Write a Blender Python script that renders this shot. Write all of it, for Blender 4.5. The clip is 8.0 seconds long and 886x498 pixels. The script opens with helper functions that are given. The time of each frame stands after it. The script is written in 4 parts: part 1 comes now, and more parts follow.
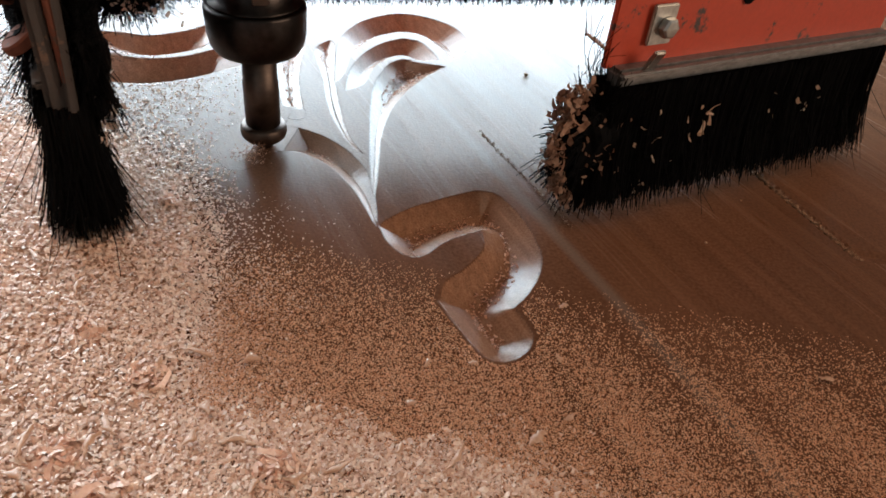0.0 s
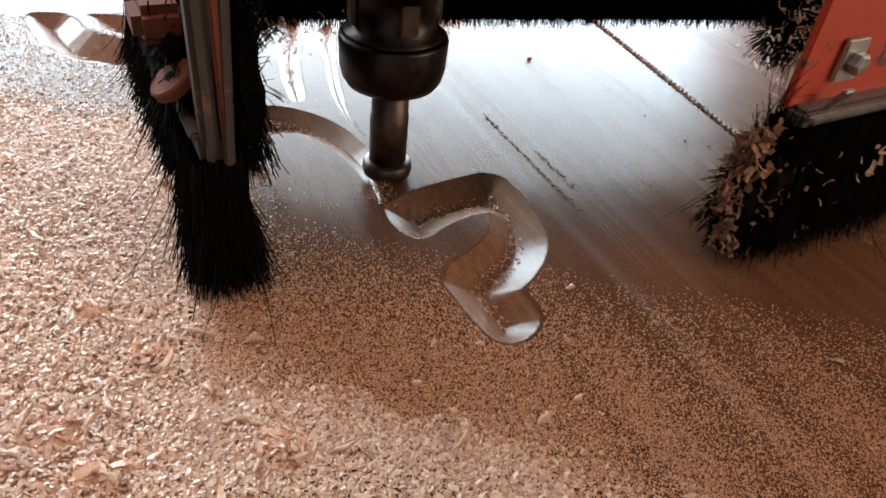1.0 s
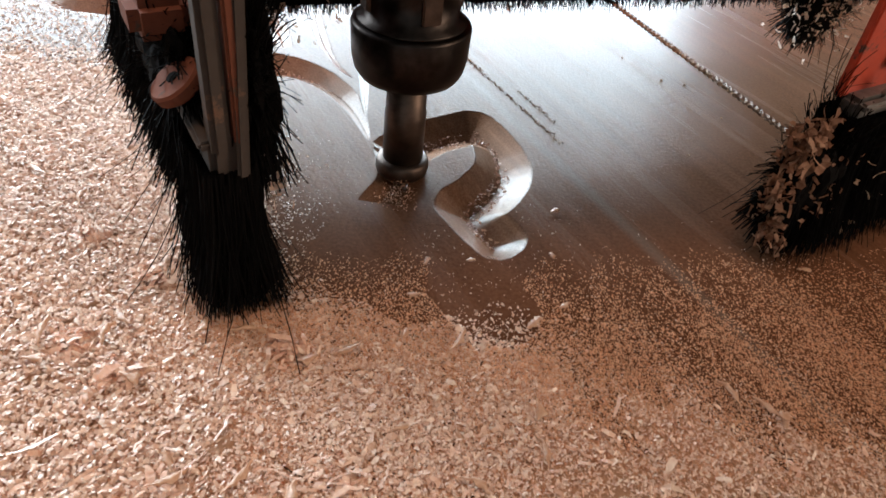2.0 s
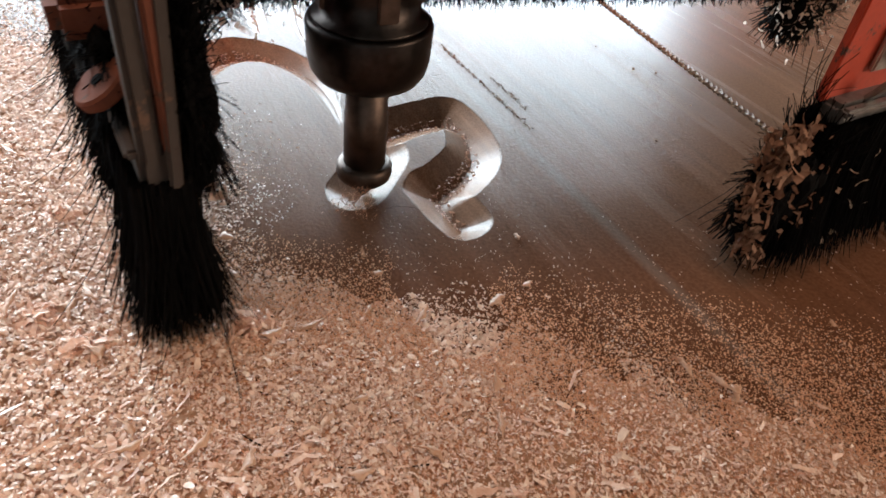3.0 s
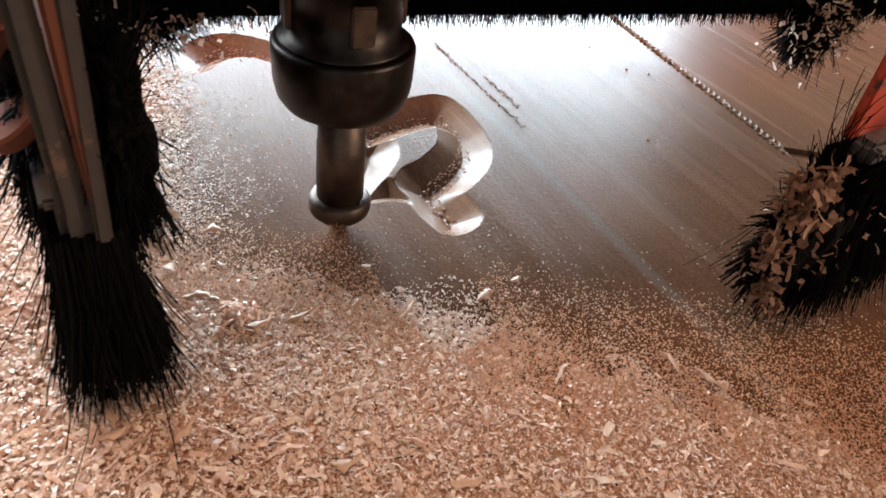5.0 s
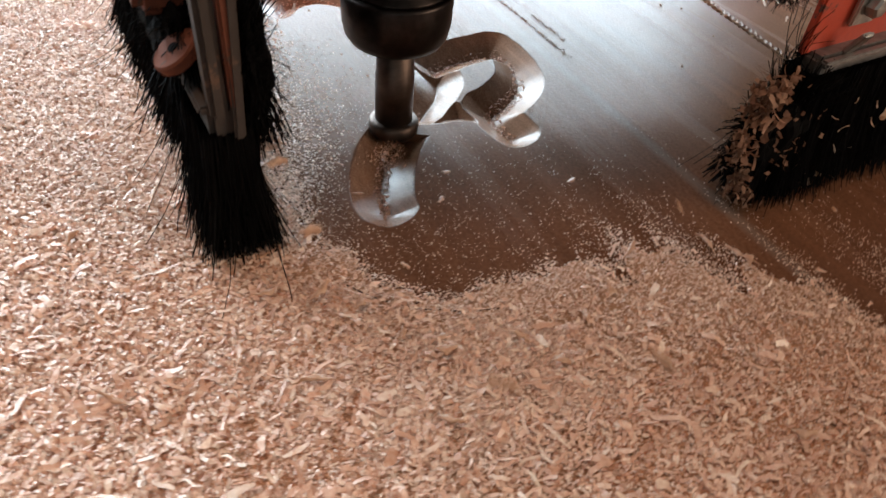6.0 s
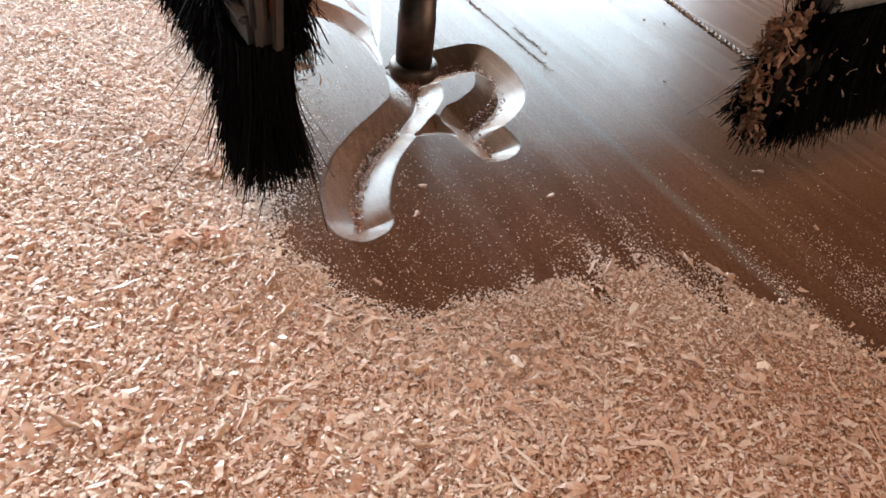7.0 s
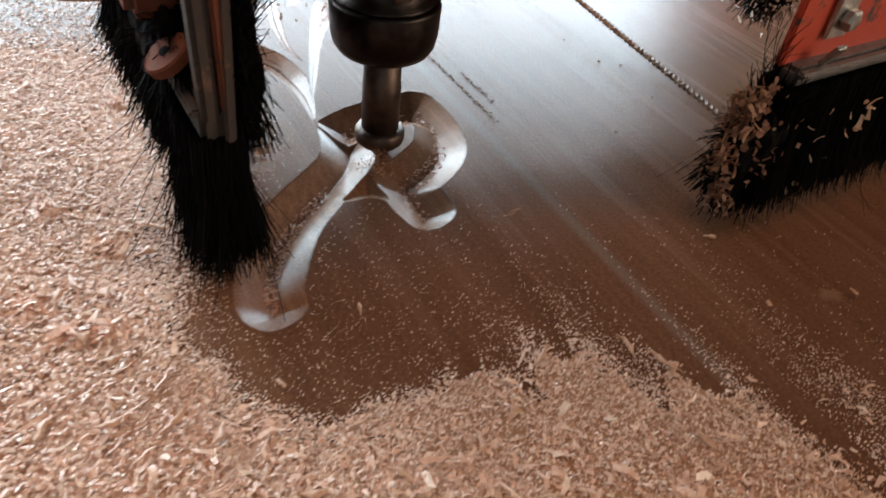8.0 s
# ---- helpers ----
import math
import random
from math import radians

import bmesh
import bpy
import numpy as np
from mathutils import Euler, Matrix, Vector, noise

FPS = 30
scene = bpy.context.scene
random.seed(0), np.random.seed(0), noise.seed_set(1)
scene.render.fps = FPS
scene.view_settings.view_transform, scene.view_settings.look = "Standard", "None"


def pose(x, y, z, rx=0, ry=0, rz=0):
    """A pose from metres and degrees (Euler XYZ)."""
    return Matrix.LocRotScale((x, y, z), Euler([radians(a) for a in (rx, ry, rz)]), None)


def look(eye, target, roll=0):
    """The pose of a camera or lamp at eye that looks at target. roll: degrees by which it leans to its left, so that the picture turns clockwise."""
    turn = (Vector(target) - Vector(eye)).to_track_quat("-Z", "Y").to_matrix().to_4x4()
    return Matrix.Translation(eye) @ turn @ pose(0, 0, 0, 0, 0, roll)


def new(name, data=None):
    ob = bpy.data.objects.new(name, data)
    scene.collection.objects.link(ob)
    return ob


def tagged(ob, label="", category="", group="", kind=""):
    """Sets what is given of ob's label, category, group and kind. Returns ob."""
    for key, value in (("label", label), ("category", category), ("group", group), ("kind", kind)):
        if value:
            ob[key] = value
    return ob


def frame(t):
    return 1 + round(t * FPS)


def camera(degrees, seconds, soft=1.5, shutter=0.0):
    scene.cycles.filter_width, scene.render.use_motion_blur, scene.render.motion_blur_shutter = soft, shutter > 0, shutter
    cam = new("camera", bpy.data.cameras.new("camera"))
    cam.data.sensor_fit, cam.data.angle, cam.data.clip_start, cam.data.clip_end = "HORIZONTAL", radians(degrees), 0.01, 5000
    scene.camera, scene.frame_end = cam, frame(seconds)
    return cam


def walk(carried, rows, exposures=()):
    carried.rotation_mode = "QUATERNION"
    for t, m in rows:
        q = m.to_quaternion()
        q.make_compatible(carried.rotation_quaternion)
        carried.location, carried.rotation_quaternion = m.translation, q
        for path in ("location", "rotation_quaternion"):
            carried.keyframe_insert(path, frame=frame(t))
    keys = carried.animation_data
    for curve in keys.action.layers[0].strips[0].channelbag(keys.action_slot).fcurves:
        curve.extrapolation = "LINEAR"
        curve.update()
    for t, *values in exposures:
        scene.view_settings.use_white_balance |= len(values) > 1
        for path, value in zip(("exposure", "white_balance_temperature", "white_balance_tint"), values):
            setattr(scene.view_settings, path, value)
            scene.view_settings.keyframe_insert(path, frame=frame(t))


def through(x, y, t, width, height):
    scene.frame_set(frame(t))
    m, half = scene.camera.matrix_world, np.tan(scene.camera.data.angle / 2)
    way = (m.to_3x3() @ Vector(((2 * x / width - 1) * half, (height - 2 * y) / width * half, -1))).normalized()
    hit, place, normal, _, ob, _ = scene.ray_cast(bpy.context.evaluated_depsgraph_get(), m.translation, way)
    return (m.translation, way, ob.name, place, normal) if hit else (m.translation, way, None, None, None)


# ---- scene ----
# The camera, held by hand over the edge of the board.
cam = camera(64, 8.0, soft=1.6, shutter=0.2)
walk(cam, [
    (0, look((0.0022, -0.0500, 0.1396), (-0.0107, 0.1239, 0.0054), 6.68)),
    (0.5, look((-0.0001, -0.0503, 0.1389), (-0.0123, 0.1229, 0.0038), 6.89)),
    (1, look((0.0005, -0.0504, 0.1344), (-0.0114, 0.1225, -0.0011), 6.92)),
    (1.2, look((0.0027, -0.0472, 0.1297), (-0.0075, 0.1264, -0.0052), 7.08)),
    (2.3, look((-0.0006, -0.0723, 0.1273), (-0.0047, 0.0952, -0.0152), 7.06)),
    (2.5, look((0.0031, -0.0645, 0.1253), (-0.0024, 0.1027, -0.0177), 7.10)),
    (3, look((0.0078, -0.0725, 0.1284), (0.0060, 0.0959, -0.0130), 7.82)),
    (3.5, look((0.0087, -0.0780, 0.1263), (0.0086, 0.0910, -0.0147), 8.17)),
    (4, look((0.0082, -0.0774, 0.1261), (0.0069, 0.0904, -0.0160), 7.68)),
    (4.1, look((0.0102, -0.0746, 0.1247), (0.0092, 0.0931, -0.0177), 8.04)),
    (4.2, look((0.0095, -0.0702, 0.1252), (0.0076, 0.0980, -0.0166), 8.42)),
    (5.3, look((0.0105, -0.0800, 0.1260), (0.0112, 0.0899, -0.0138), 8.87)),
    (5.4, look((0.0095, -0.0869, 0.1252), (0.0138, 0.0804, -0.0177), 9.03)),
    (5.5, look((0.0065, -0.1012, 0.1228), (0.0089, 0.0645, -0.0218), 8.30)),
    (5.7, look((-0.0017, -0.1101, 0.1182), (-0.0054, 0.0527, -0.0298), 6.92)),
    (5.9, look((-0.0059, -0.1172, 0.1256), (-0.0088, 0.0440, -0.0241), 5.88)),
    (6, look((-0.0004, -0.1147, 0.1354), (-0.0076, 0.0464, -0.0142), 5.77)),
    (6.1, look((0.0061, -0.1121, 0.1350), (-0.0042, 0.0508, -0.0125), 7.29)),
    (6.3, look((0.0047, -0.1113, 0.1345), (-0.0037, 0.0520, -0.0127), 7.27)),
    (6.5, look((0.0002, -0.1143, 0.1368), (-0.0049, 0.0497, -0.0098), 6.87)),
    (7, look((0.0027, -0.1095, 0.1326), (-0.0010, 0.0546, -0.0139), 7.14)),
    (7.5, look((0.0030, -0.1056, 0.1367), (-0.0026, 0.0566, -0.0118), 6.00)),
    (8, look((0.0180, -0.0812, 0.1389), (0.0173, 0.0844, -0.0058), 7.32)),
], exposures=[(0.0, -0.28), (1.2, -0.25), (2.4, -0.15), (3.0, -0.15), (3.5, 0.05), (4.0, -0.12), (4.2, -0.15), (5.5, 0.2), (6.0, -0.25), (6.5, -0.3), (7.0, -0.2), (7.5, -0.3), (8.0, -0.4)])

# ---- light: a bright doorway beyond the machine, a side window and two added fills ----
world = bpy.data.worlds.new("workshop_sky")
scene.world = world
world.use_nodes = True
wn = world.node_tree.nodes
sky = wn.new("ShaderNodeTexSky")
sky.sky_type, sky.sun_disc = "NISHITA", False
sky.sun_elevation, sky.sun_rotation = radians(35), radians(-20)
wn["Background"].inputs["Strength"].default_value = 0.10
world.node_tree.links.new(sky.outputs[0], wn["Background"].inputs["Color"])

def area(name, m, w, h, power, colour):
    d = bpy.data.lights.new(name, "AREA")
    d.shape, d.size, d.size_y, d.energy, d.color = "RECTANGLE", w, h, power, colour
    ob = new(name, d)
    ob.matrix_world = m
    return ob

area("doorway_light", look((-0.80, 2.5, 0.80), (-0.05, 0.2, 0.0)), 3.4, 1.15, 310, (0.70, 0.88, 1.0))
# Fill from an invented western opening, added to brighten the dust on the left.
area("west_fill_light", look((-3.0, 1.75, 1.45), (-0.1, 0.1, 0.0)), 1.8, 1.2, 205, (0.80, 0.92, 1.0))
area("east_window_light", look((3.05, -0.55, 1.15), (0.1, 0.05, 0.0)), 1.6, 1.1, 62, (1.0, 0.77, 0.56))
# Warm fill overhead, added to brighten the near sawdust; stands for no known lamp.
area("overhead_fill", look((-0.4, -0.2, 2.3), (-0.4, -0.2, 0)), 1.2, 0.5, 25, (1.0, 0.64, 0.42))
scene.view_settings.exposure = 0.0


# ---- materials ----
def material(name, colour, rough=0.6, metal=0.0, spec=0.5):
    m = bpy.data.materials.new(name)
    m.use_nodes = True
    b = m.node_tree.nodes["Principled BSDF"]
    b.inputs["Base Color"].default_value = (*colour, 1)
    b.inputs["Roughness"].default_value = rough
    b.inputs["Metallic"].default_value = metal
    b.inputs["Specular IOR Level"].default_value = spec
    return m, m.node_tree, b

def node(tree, kind, links=None, **values):
    n = tree.nodes.new(kind)
    for k, v in values.items():
        n.inputs[k.replace("_", " ")].default_value = v
    for k, v in (links or {}).items():
        tree.links.new(v, n.inputs[k])
    return n

def ramp(tree, fac, stops):
    n = tree.nodes.new("ShaderNodeValToRGB")
    while len(n.color_ramp.elements) < len(stops):
        n.color_ramp.elements.new(0.5)
    for e, (p, c) in zip(n.color_ramp.elements, stops):
        e.position, e.color = p, (*c, 1)
    tree.links.new(fac, n.inputs[0])
    return n.outputs[0]

def mixed(tree, fac, a, b, mode="MIX"):
    n = tree.nodes.new("ShaderNodeMix")
    n.data_type, n.blend_type = "RGBA", mode
    for sock, v in ((n.inputs[0], fac), (n.inputs[6], a), (n.inputs[7], b)):
        if hasattr(v, "is_linked"):
            tree.links.new(v, sock)
        else:
            sock.default_value = v if isinstance(v, float) else (*v, 1)
    return n.outputs[2]

def bump(tree, b, height, strength, distance):
    n = node(tree, "ShaderNodeBump", {"Height": height}, Strength=strength, Distance=distance)
    tree.links.new(n.outputs[0], b.inputs["Normal"])

AXIS = radians(27)   # turn of the machine's axes from the camera's
GRAIN = radians(33)  # turn of the board's grain
LANE = 0.1020        # distance of the pale grey lane across the grain

def wood_board():
    m, t, b = material("reddish_board", (0.16, 0.072, 0.04), 0.4, spec=0.075)
    geo = node(t, "ShaderNodeNewGeometry")
    rot = node(t, "ShaderNodeVectorRotate", {"Vector": geo.outputs["Position"]}, Angle=-GRAIN)
    long = node(t, "ShaderNodeMapping", {"Vector": rot.outputs[0]}, Scale=(150, 5, 150))
    streak = node(t, "ShaderNodeTexNoise", {"Vector": long.outputs[0]}, Scale=1.0, Detail=5, Roughness=0.65)
    grain = node(t, "ShaderNodeTexNoise", {"Vector": geo.outputs["Position"]}, Scale=900, Detail=3)
    blotch = node(t, "ShaderNodeTexNoise", {"Vector": geo.outputs["Position"]}, Scale=22, Detail=4)
    base = ramp(t, streak.outputs[0], [(0.3, (0.064, 0.025, 0.013)), (0.55, (0.121, 0.051, 0.026)), (0.75, (0.182, 0.084, 0.048))])
    base = mixed(t, 0.35, base, ramp(t, blotch.outputs[0], [(0.3, (0.077, 0.030, 0.016)), (0.7, (0.160, 0.071, 0.039))]))
    base = mixed(t, 0.25, base, ramp(t, grain.outputs[0], [(0.35, (0.045, 0.022, 0.013)), (0.65, (0.192, 0.109, 0.067))]))
    split = node(t, "ShaderNodeSeparateXYZ", {"Vector": rot.outputs[0]})
    off = node(t, "ShaderNodeMath", {0: split.outputs["X"]})
    off.operation = "SUBTRACT"
    off.inputs[1].default_value = LANE
    away = node(t, "ShaderNodeMath", {0: off.outputs[0]})
    away.operation = "ABSOLUTE"
    lane = node(t, "ShaderNodeMapRange", {"Value": away.outputs[0]}, From_Min=0.0008, From_Max=0.0034, To_Min=0.28, To_Max=0.0)
    base = mixed(t, lane.outputs[0], base, (0.21, 0.185, 0.165))
    t.links.new(base, b.inputs["Base Color"])
    wide = node(t, "ShaderNodeMapping", {"Vector": rot.outputs[0]}, Scale=(45, 2.5, 45))
    lanes = node(t, "ShaderNodeTexNoise", {"Vector": wide.outputs[0]}, Scale=1.0, Detail=4, Roughness=0.6)
    both = mixed(t, 0.65, streak.outputs[0], lanes.outputs[0])
    rough = node(t, "ShaderNodeMapRange", {"Value": both}, **{"From_Min": 0.3, "From_Max": 0.7, "To_Min": 0.14, "To_Max": 0.36})
    t.links.new(rough.outputs[0], b.inputs["Roughness"])
    h = mixed(t, 0.5, streak.outputs[0], grain.outputs[0])
    bump(t, b, h, 0.35, 0.0006)
    return m

def fresh_cut():
    m, t, b = material("fresh_cut_wood", (0.21, 0.10, 0.06), 0.27, spec=0.17)
    geo = node(t, "ShaderNodeNewGeometry")
    rot = node(t, "ShaderNodeVectorRotate", {"Vector": geo.outputs["Position"]}, Angle=-GRAIN)
    rings = node(t, "ShaderNodeMapping", {"Vector": rot.outputs[0]}, Scale=(420, 30, 420))
    n = node(t, "ShaderNodeTexNoise", {"Vector": rings.outputs[0]}, Scale=1.0, Detail=5, Roughness=0.6)
    f = node(t, "ShaderNodeTexNoise", {"Vector": geo.outputs["Position"]}, Scale=1500, Detail=3)
    c = ramp(t, n.outputs[0], [(0.3, (0.11, 0.047, 0.023)), (0.55, (0.18, 0.082, 0.044)), (0.75, (0.26, 0.13, 0.075))])
    c = mixed(t, 0.25, c, ramp(t, f.outputs[0], [(0.35, (0.15, 0.07, 0.04)), (0.65, (0.42, 0.25, 0.165))]))
    t.links.new(c, b.inputs["Base Color"])
    bump(t, b, f.outputs[0], 0.15, 0.0002)
    return m

def dust(name, dark, mid, light, rough=0.42, spec=0.95, through=0.4):
    m, t, b = material(name, mid, rough, spec=spec)
    geo = node(t, "ShaderNodeNewGeometry")
    c = ramp(t, geo.outputs["Random Per Island"], [(0.0, dark), (0.5, mid), (1.0, light)])
    n = node(t, "ShaderNodeTexNoise", {"Vector": geo.outputs["Position"]}, Scale=700, Detail=4)
    c = mixed(t, 0.4, c, ramp(t, n.outputs[0], [(0.3, dark), (0.7, light)]))
    t.links.new(c, b.inputs["Base Color"])
    bump(t, b, n.outputs[0], 0.4, 0.0008)
    # thin flakes let some light through
    thin = node(t, "ShaderNodeBsdfTranslucent", {"Color": c})
    mix = node(t, "ShaderNodeMixShader", {1: b.outputs[0], 2: thin.outputs[0]}, Fac=through)
    t.links.new(mix.outputs[0], t.nodes["Material Output"].inputs["Surface"])
    return m

def steel(name, colour, rough, scale=400):
    m, t, b = material(name, colour, rough, 1.0)
    geo = node(t, "ShaderNodeTexCoord")
    n = node(t, "ShaderNodeTexNoise", {"Vector": geo.outputs["Object"]}, Scale=scale, Detail=4)
    t.links.new(ramp(t, n.outputs[0], [(0.3, [v * 0.6 for v in colour]), (0.7, colour)]), b.inputs["Base Color"])
    r = node(t, "ShaderNodeMapRange", {"Value": n.outputs[0]}, To_Min=rough - 0.1, To_Max=rough + 0.15)
    t.links.new(r.outputs[0], b.inputs["Roughness"])
    bump(t, b, n.outputs[0], 0.1, 0.0004)
    return m

def painted(name, colour, chip, rough=0.42, spec=0.5):
    m, t, b = material(name, colour, rough, spec=spec)
    co = node(t, "ShaderNodeTexCoord")
    n = node(t, "ShaderNodeTexNoise", {"Vector": co.outputs["Object"]}, Scale=55, Detail=6, Roughness=0.7)
    f = node(t, "ShaderNodeTexNoise", {"Vector": co.outputs["Object"]}, Scale=500, Detail=3)
    c = mixed(t, 0.3, colour, ramp(t, f.outputs[0], [(0.3, [v * 0.6 for v in colour]), (0.7, colour)]))
    c = mixed(t, ramp(t, n.outputs[0], [(0.60, (0, 0, 0)), (0.64, (1, 1, 1))]), c, chip)
    t.links.new(c, b.inputs["Base Color"])
    bump(t, b, n.outputs[0], 0.2, 0.001)
    return m

BOARD = wood_board()
FRESH = fresh_cut()
DUST = dust("fine_sawdust", (0.58, 0.34, 0.23), (0.87, 0.62, 0.48), (0.97, 0.86, 0.76))
CHIPS = dust("wood_shavings", (0.56, 0.28, 0.175), (0.87, 0.56, 0.41), (0.97, 0.84, 0.71))
# Bed colour kept darker than the grains: shade in the gaps between flakes.
BED = dust("shaded_sawdust", (0.30, 0.15, 0.085), (0.46, 0.26, 0.16), (0.62, 0.38, 0.25), 0.85, 0.3)
DARKDUST = dust("dark_sawdust", (0.09, 0.045, 0.025), (0.17, 0.09, 0.05), (0.44, 0.27, 0.17), 0.9, 0.1, 0.1)
# Shaded copy of the chips, for those in the brush's shadow.
CRUST = dust("shaded_chips", (0.10, 0.042, 0.024), (0.21, 0.098, 0.058), (0.48, 0.29, 0.20), 0.8, 0.2, 0.2)
FILM = dust("reddish_dust", (0.50, 0.22, 0.115), (0.74, 0.41, 0.25), (0.90, 0.62, 0.43), 0.8, 0.3)
PALE = dust("pale_shavings", (0.50, 0.27, 0.16), (0.70, 0.45, 0.30), (0.86, 0.64, 0.48))
CRUMBS = dust("reddish_crumbs", (0.36, 0.14, 0.07), (0.52, 0.25, 0.14), (0.70, 0.42, 0.28))
NUT = steel("blackened_steel", (0.045, 0.036, 0.033), 0.36)
SHANK = steel("grey_tool_steel", (0.13, 0.095, 0.08), 0.45)
STRIP = steel("dull_aluminium", (0.30, 0.28, 0.27), 0.45)
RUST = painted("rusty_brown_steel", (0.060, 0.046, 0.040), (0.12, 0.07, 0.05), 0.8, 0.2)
ZINC = steel("zinc_plate", (0.55, 0.52, 0.48), 0.35)
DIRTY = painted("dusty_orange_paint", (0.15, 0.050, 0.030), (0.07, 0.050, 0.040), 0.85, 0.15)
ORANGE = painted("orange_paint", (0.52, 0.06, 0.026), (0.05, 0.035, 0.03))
BRISTLE = material("black_bristle", (0.004, 0.0035, 0.0035), 0.8, spec=0.04)[0]
WALLPAINT = painted("workshop_plaster", (0.26, 0.25, 0.23), (0.20, 0.19, 0.18))
CONCRETE = painted("concrete", (0.24, 0.23, 0.22), (0.18, 0.17, 0.16))


# ---- mesh helpers ----
def mesh_of(name, verts, faces, mat, smooth=False):
    me = bpy.data.meshes.new(name)
    me.from_pydata([tuple(v) for v in verts], [], [tuple(int(i) for i in f) for f in faces])
    me.materials.append(mat)
    if smooth:
        me.polygons.foreach_set("use_smooth", [True] * len(me.polygons))
    me.update()
    return me

def part(name, bm, mat, parent, label="", smooth=False):
    me = bpy.data.meshes.new(name)
    bm.to_mesh(me)
    bm.free()
    me.materials.append(mat)
    if smooth:
        me.polygons.foreach_set("use_smooth", [True] * len(me.polygons))
    ob = new(name, me)
    ob.parent = parent
    return tagged(ob, label)

def box(bm, size, m, bevel=0.0):
    r = bmesh.ops.create_cube(bm, size=1)
    bmesh.ops.scale(bm, vec=size, verts=r["verts"])
    if bevel:
        es = {e for v in r["verts"] for e in v.link_edges}
        r = bmesh.ops.bevel(bm, geom=list(es), offset=bevel, segments=2, affect="EDGES")
    bmesh.ops.transform(bm, matrix=m, verts=list({v for v in r["verts"]}))

def lathe(bm, profile, n=48, m=None):
    """Turns (radius, height) pairs round the z axis."""
    rings = []
    for r, z in profile:
        rings.append([bm.verts.new((r * math.cos(2 * math.pi * k / n), r * math.sin(2 * math.pi * k / n), z)) for k in range(n)])
    for a, b in zip(rings, rings[1:]):
        for k in range(n):
            bm.faces.new((a[k], a[(k + 1) % n], b[(k + 1) % n], b[k]))
    bm.faces.new(rings[0][::-1])
    bm.faces.new(rings[-1])
    if m:
        bmesh.ops.transform(bm, matrix=m, verts=[v for r in rings for v in r])


# ---- the carved board ----
# Outlines of the scrollwork, in millimetres, smoothed into curves.
ARM = [(-34.5, 136.5), (-38, 142.4), (-47, 157), (-59.5, 170), (-72, 176), (-80, 174.8), (-84.5, 169), (-86, 160), (-90, 156), (-97, 159), (-103, 170),
       (-102.5, 179), (-98.5, 188), (-92, 194), (-81, 194.5), (-68, 191), (-57, 184), (-46, 172), (-40, 158), (-36, 146)]
LOOP = [(-34, 138), (-32, 142.5), (-26.3, 150.5), (-17, 159), (-10, 164.5), (-4.5, 169), (3.2, 169), (10.5, 160.5), (17, 149), (20.5, 138.5), (21.3, 132),
        (20.2, 123.5), (17, 114.5), (13.6, 108.4), (18.5, 102), (20.2, 97.4), (19, 92), (15.8, 87.8), (11.8, 85.3), (7.6, 85.8), (3, 90.3), (-1, 95),
        (-5.8, 101.4), (-9.2, 106), (-9.4, 110), (-8, 116.5), (-4, 121), (0, 129.5), (1.8, 135.5), (0, 145), (-8, 138.6), (-12.7, 132.5), (-15.5, 126.8),
        (-19.2, 124), (-24.3, 125.3), (-29.7, 130)]
LOBE = [(-34, 136), (-30, 126), (-28.5, 117), (-31, 110), (-32.7, 102), (-30, 95), (-24.4, 91.4), (-17.8, 93), (-13.6, 98.6), (-11.6, 108.6), (-9, 122),
        (-10.5, 131), (-16, 138), (-26, 136)]
BRIDGE = [(-20, 92.5), (-14, 94.5), (-9.6, 97.4), (-3.8, 98.1), (0, 95), (0, 104), (-8, 109), (-13, 110)]
TAIL = [(-28.5, 117), (-32.5, 105), (-37.6, 90.6), (-40, 79.7), (-40.9, 71.4), (-39.9, 59.6), (-38, 51.6), (-34.7, 43.1), (-30.1, 38.3), (-24.6, 36.8),
        (-20.5, 38.6), (-16.8, 43.2), (-15.6, 48.6), (-18.1, 53.4), (-19.4, 61.5), (-19.9, 73.3), (-19, 81.6), (-16.5, 90.7), (-14, 100), (-18, 115)]
FAN_OUTER = [(-74, 250), (-76, 236), (-85, 273), (-88, 295), (-83, 318), (-68, 337), (-49, 337), (-32, 327), (-23, 309), (-24, 294), (-29, 283), (-36.6, 296),
             (-47.7, 310), (-60, 311), (-72, 298), (-77.5, 272)]
FAN_INNER = [(-70, 232), (-74, 256), (-72, 276), (-66, 292), (-57, 302), (-48, 301), (-40, 290), (-35, 280), (-44.7, 275.6), (-52.5, 281), (-58.5, 276),
             (-63.7, 261), (-63, 240)]
FAN_STEM = [(-44, 273), (-52, 276), (-58, 268), (-60, 245), (-55, 215), (-47, 180), (-37, 142), (-42, 176), (-46, 198), (-47, 220), (-44, 241), (-37, 262), (-30, 274)]
STEM_A = [(-118, 275), (-104, 289), (-93, 238), (-79, 203), (-84, 197.5), (-97, 222)]
STEM_B = [(-90, 290), (-76, 238), (-60, 196), (-49, 181), (-57, 187), (-72, 212), (-84, 245), (-97, 272)]
BUD = [(-98.6, 211), (-90, 199), (-84, 197), (-88, 203)]
RING_A = [(-226, 246), (-212, 227), (-196, 213), (-180, 207), (-160, 208), (-148, 212), (-135, 222), (-120, 243), (-137, 258), (-147, 242.5), (-163.6, 232.8),
          (-190, 236), (-207, 252)]
RING_B = [(-200, 254), (-186, 240), (-164, 236), (-151, 245.5), (-142, 258), (-152, 285), (-160, 270), (-173, 258), (-189, 258)]

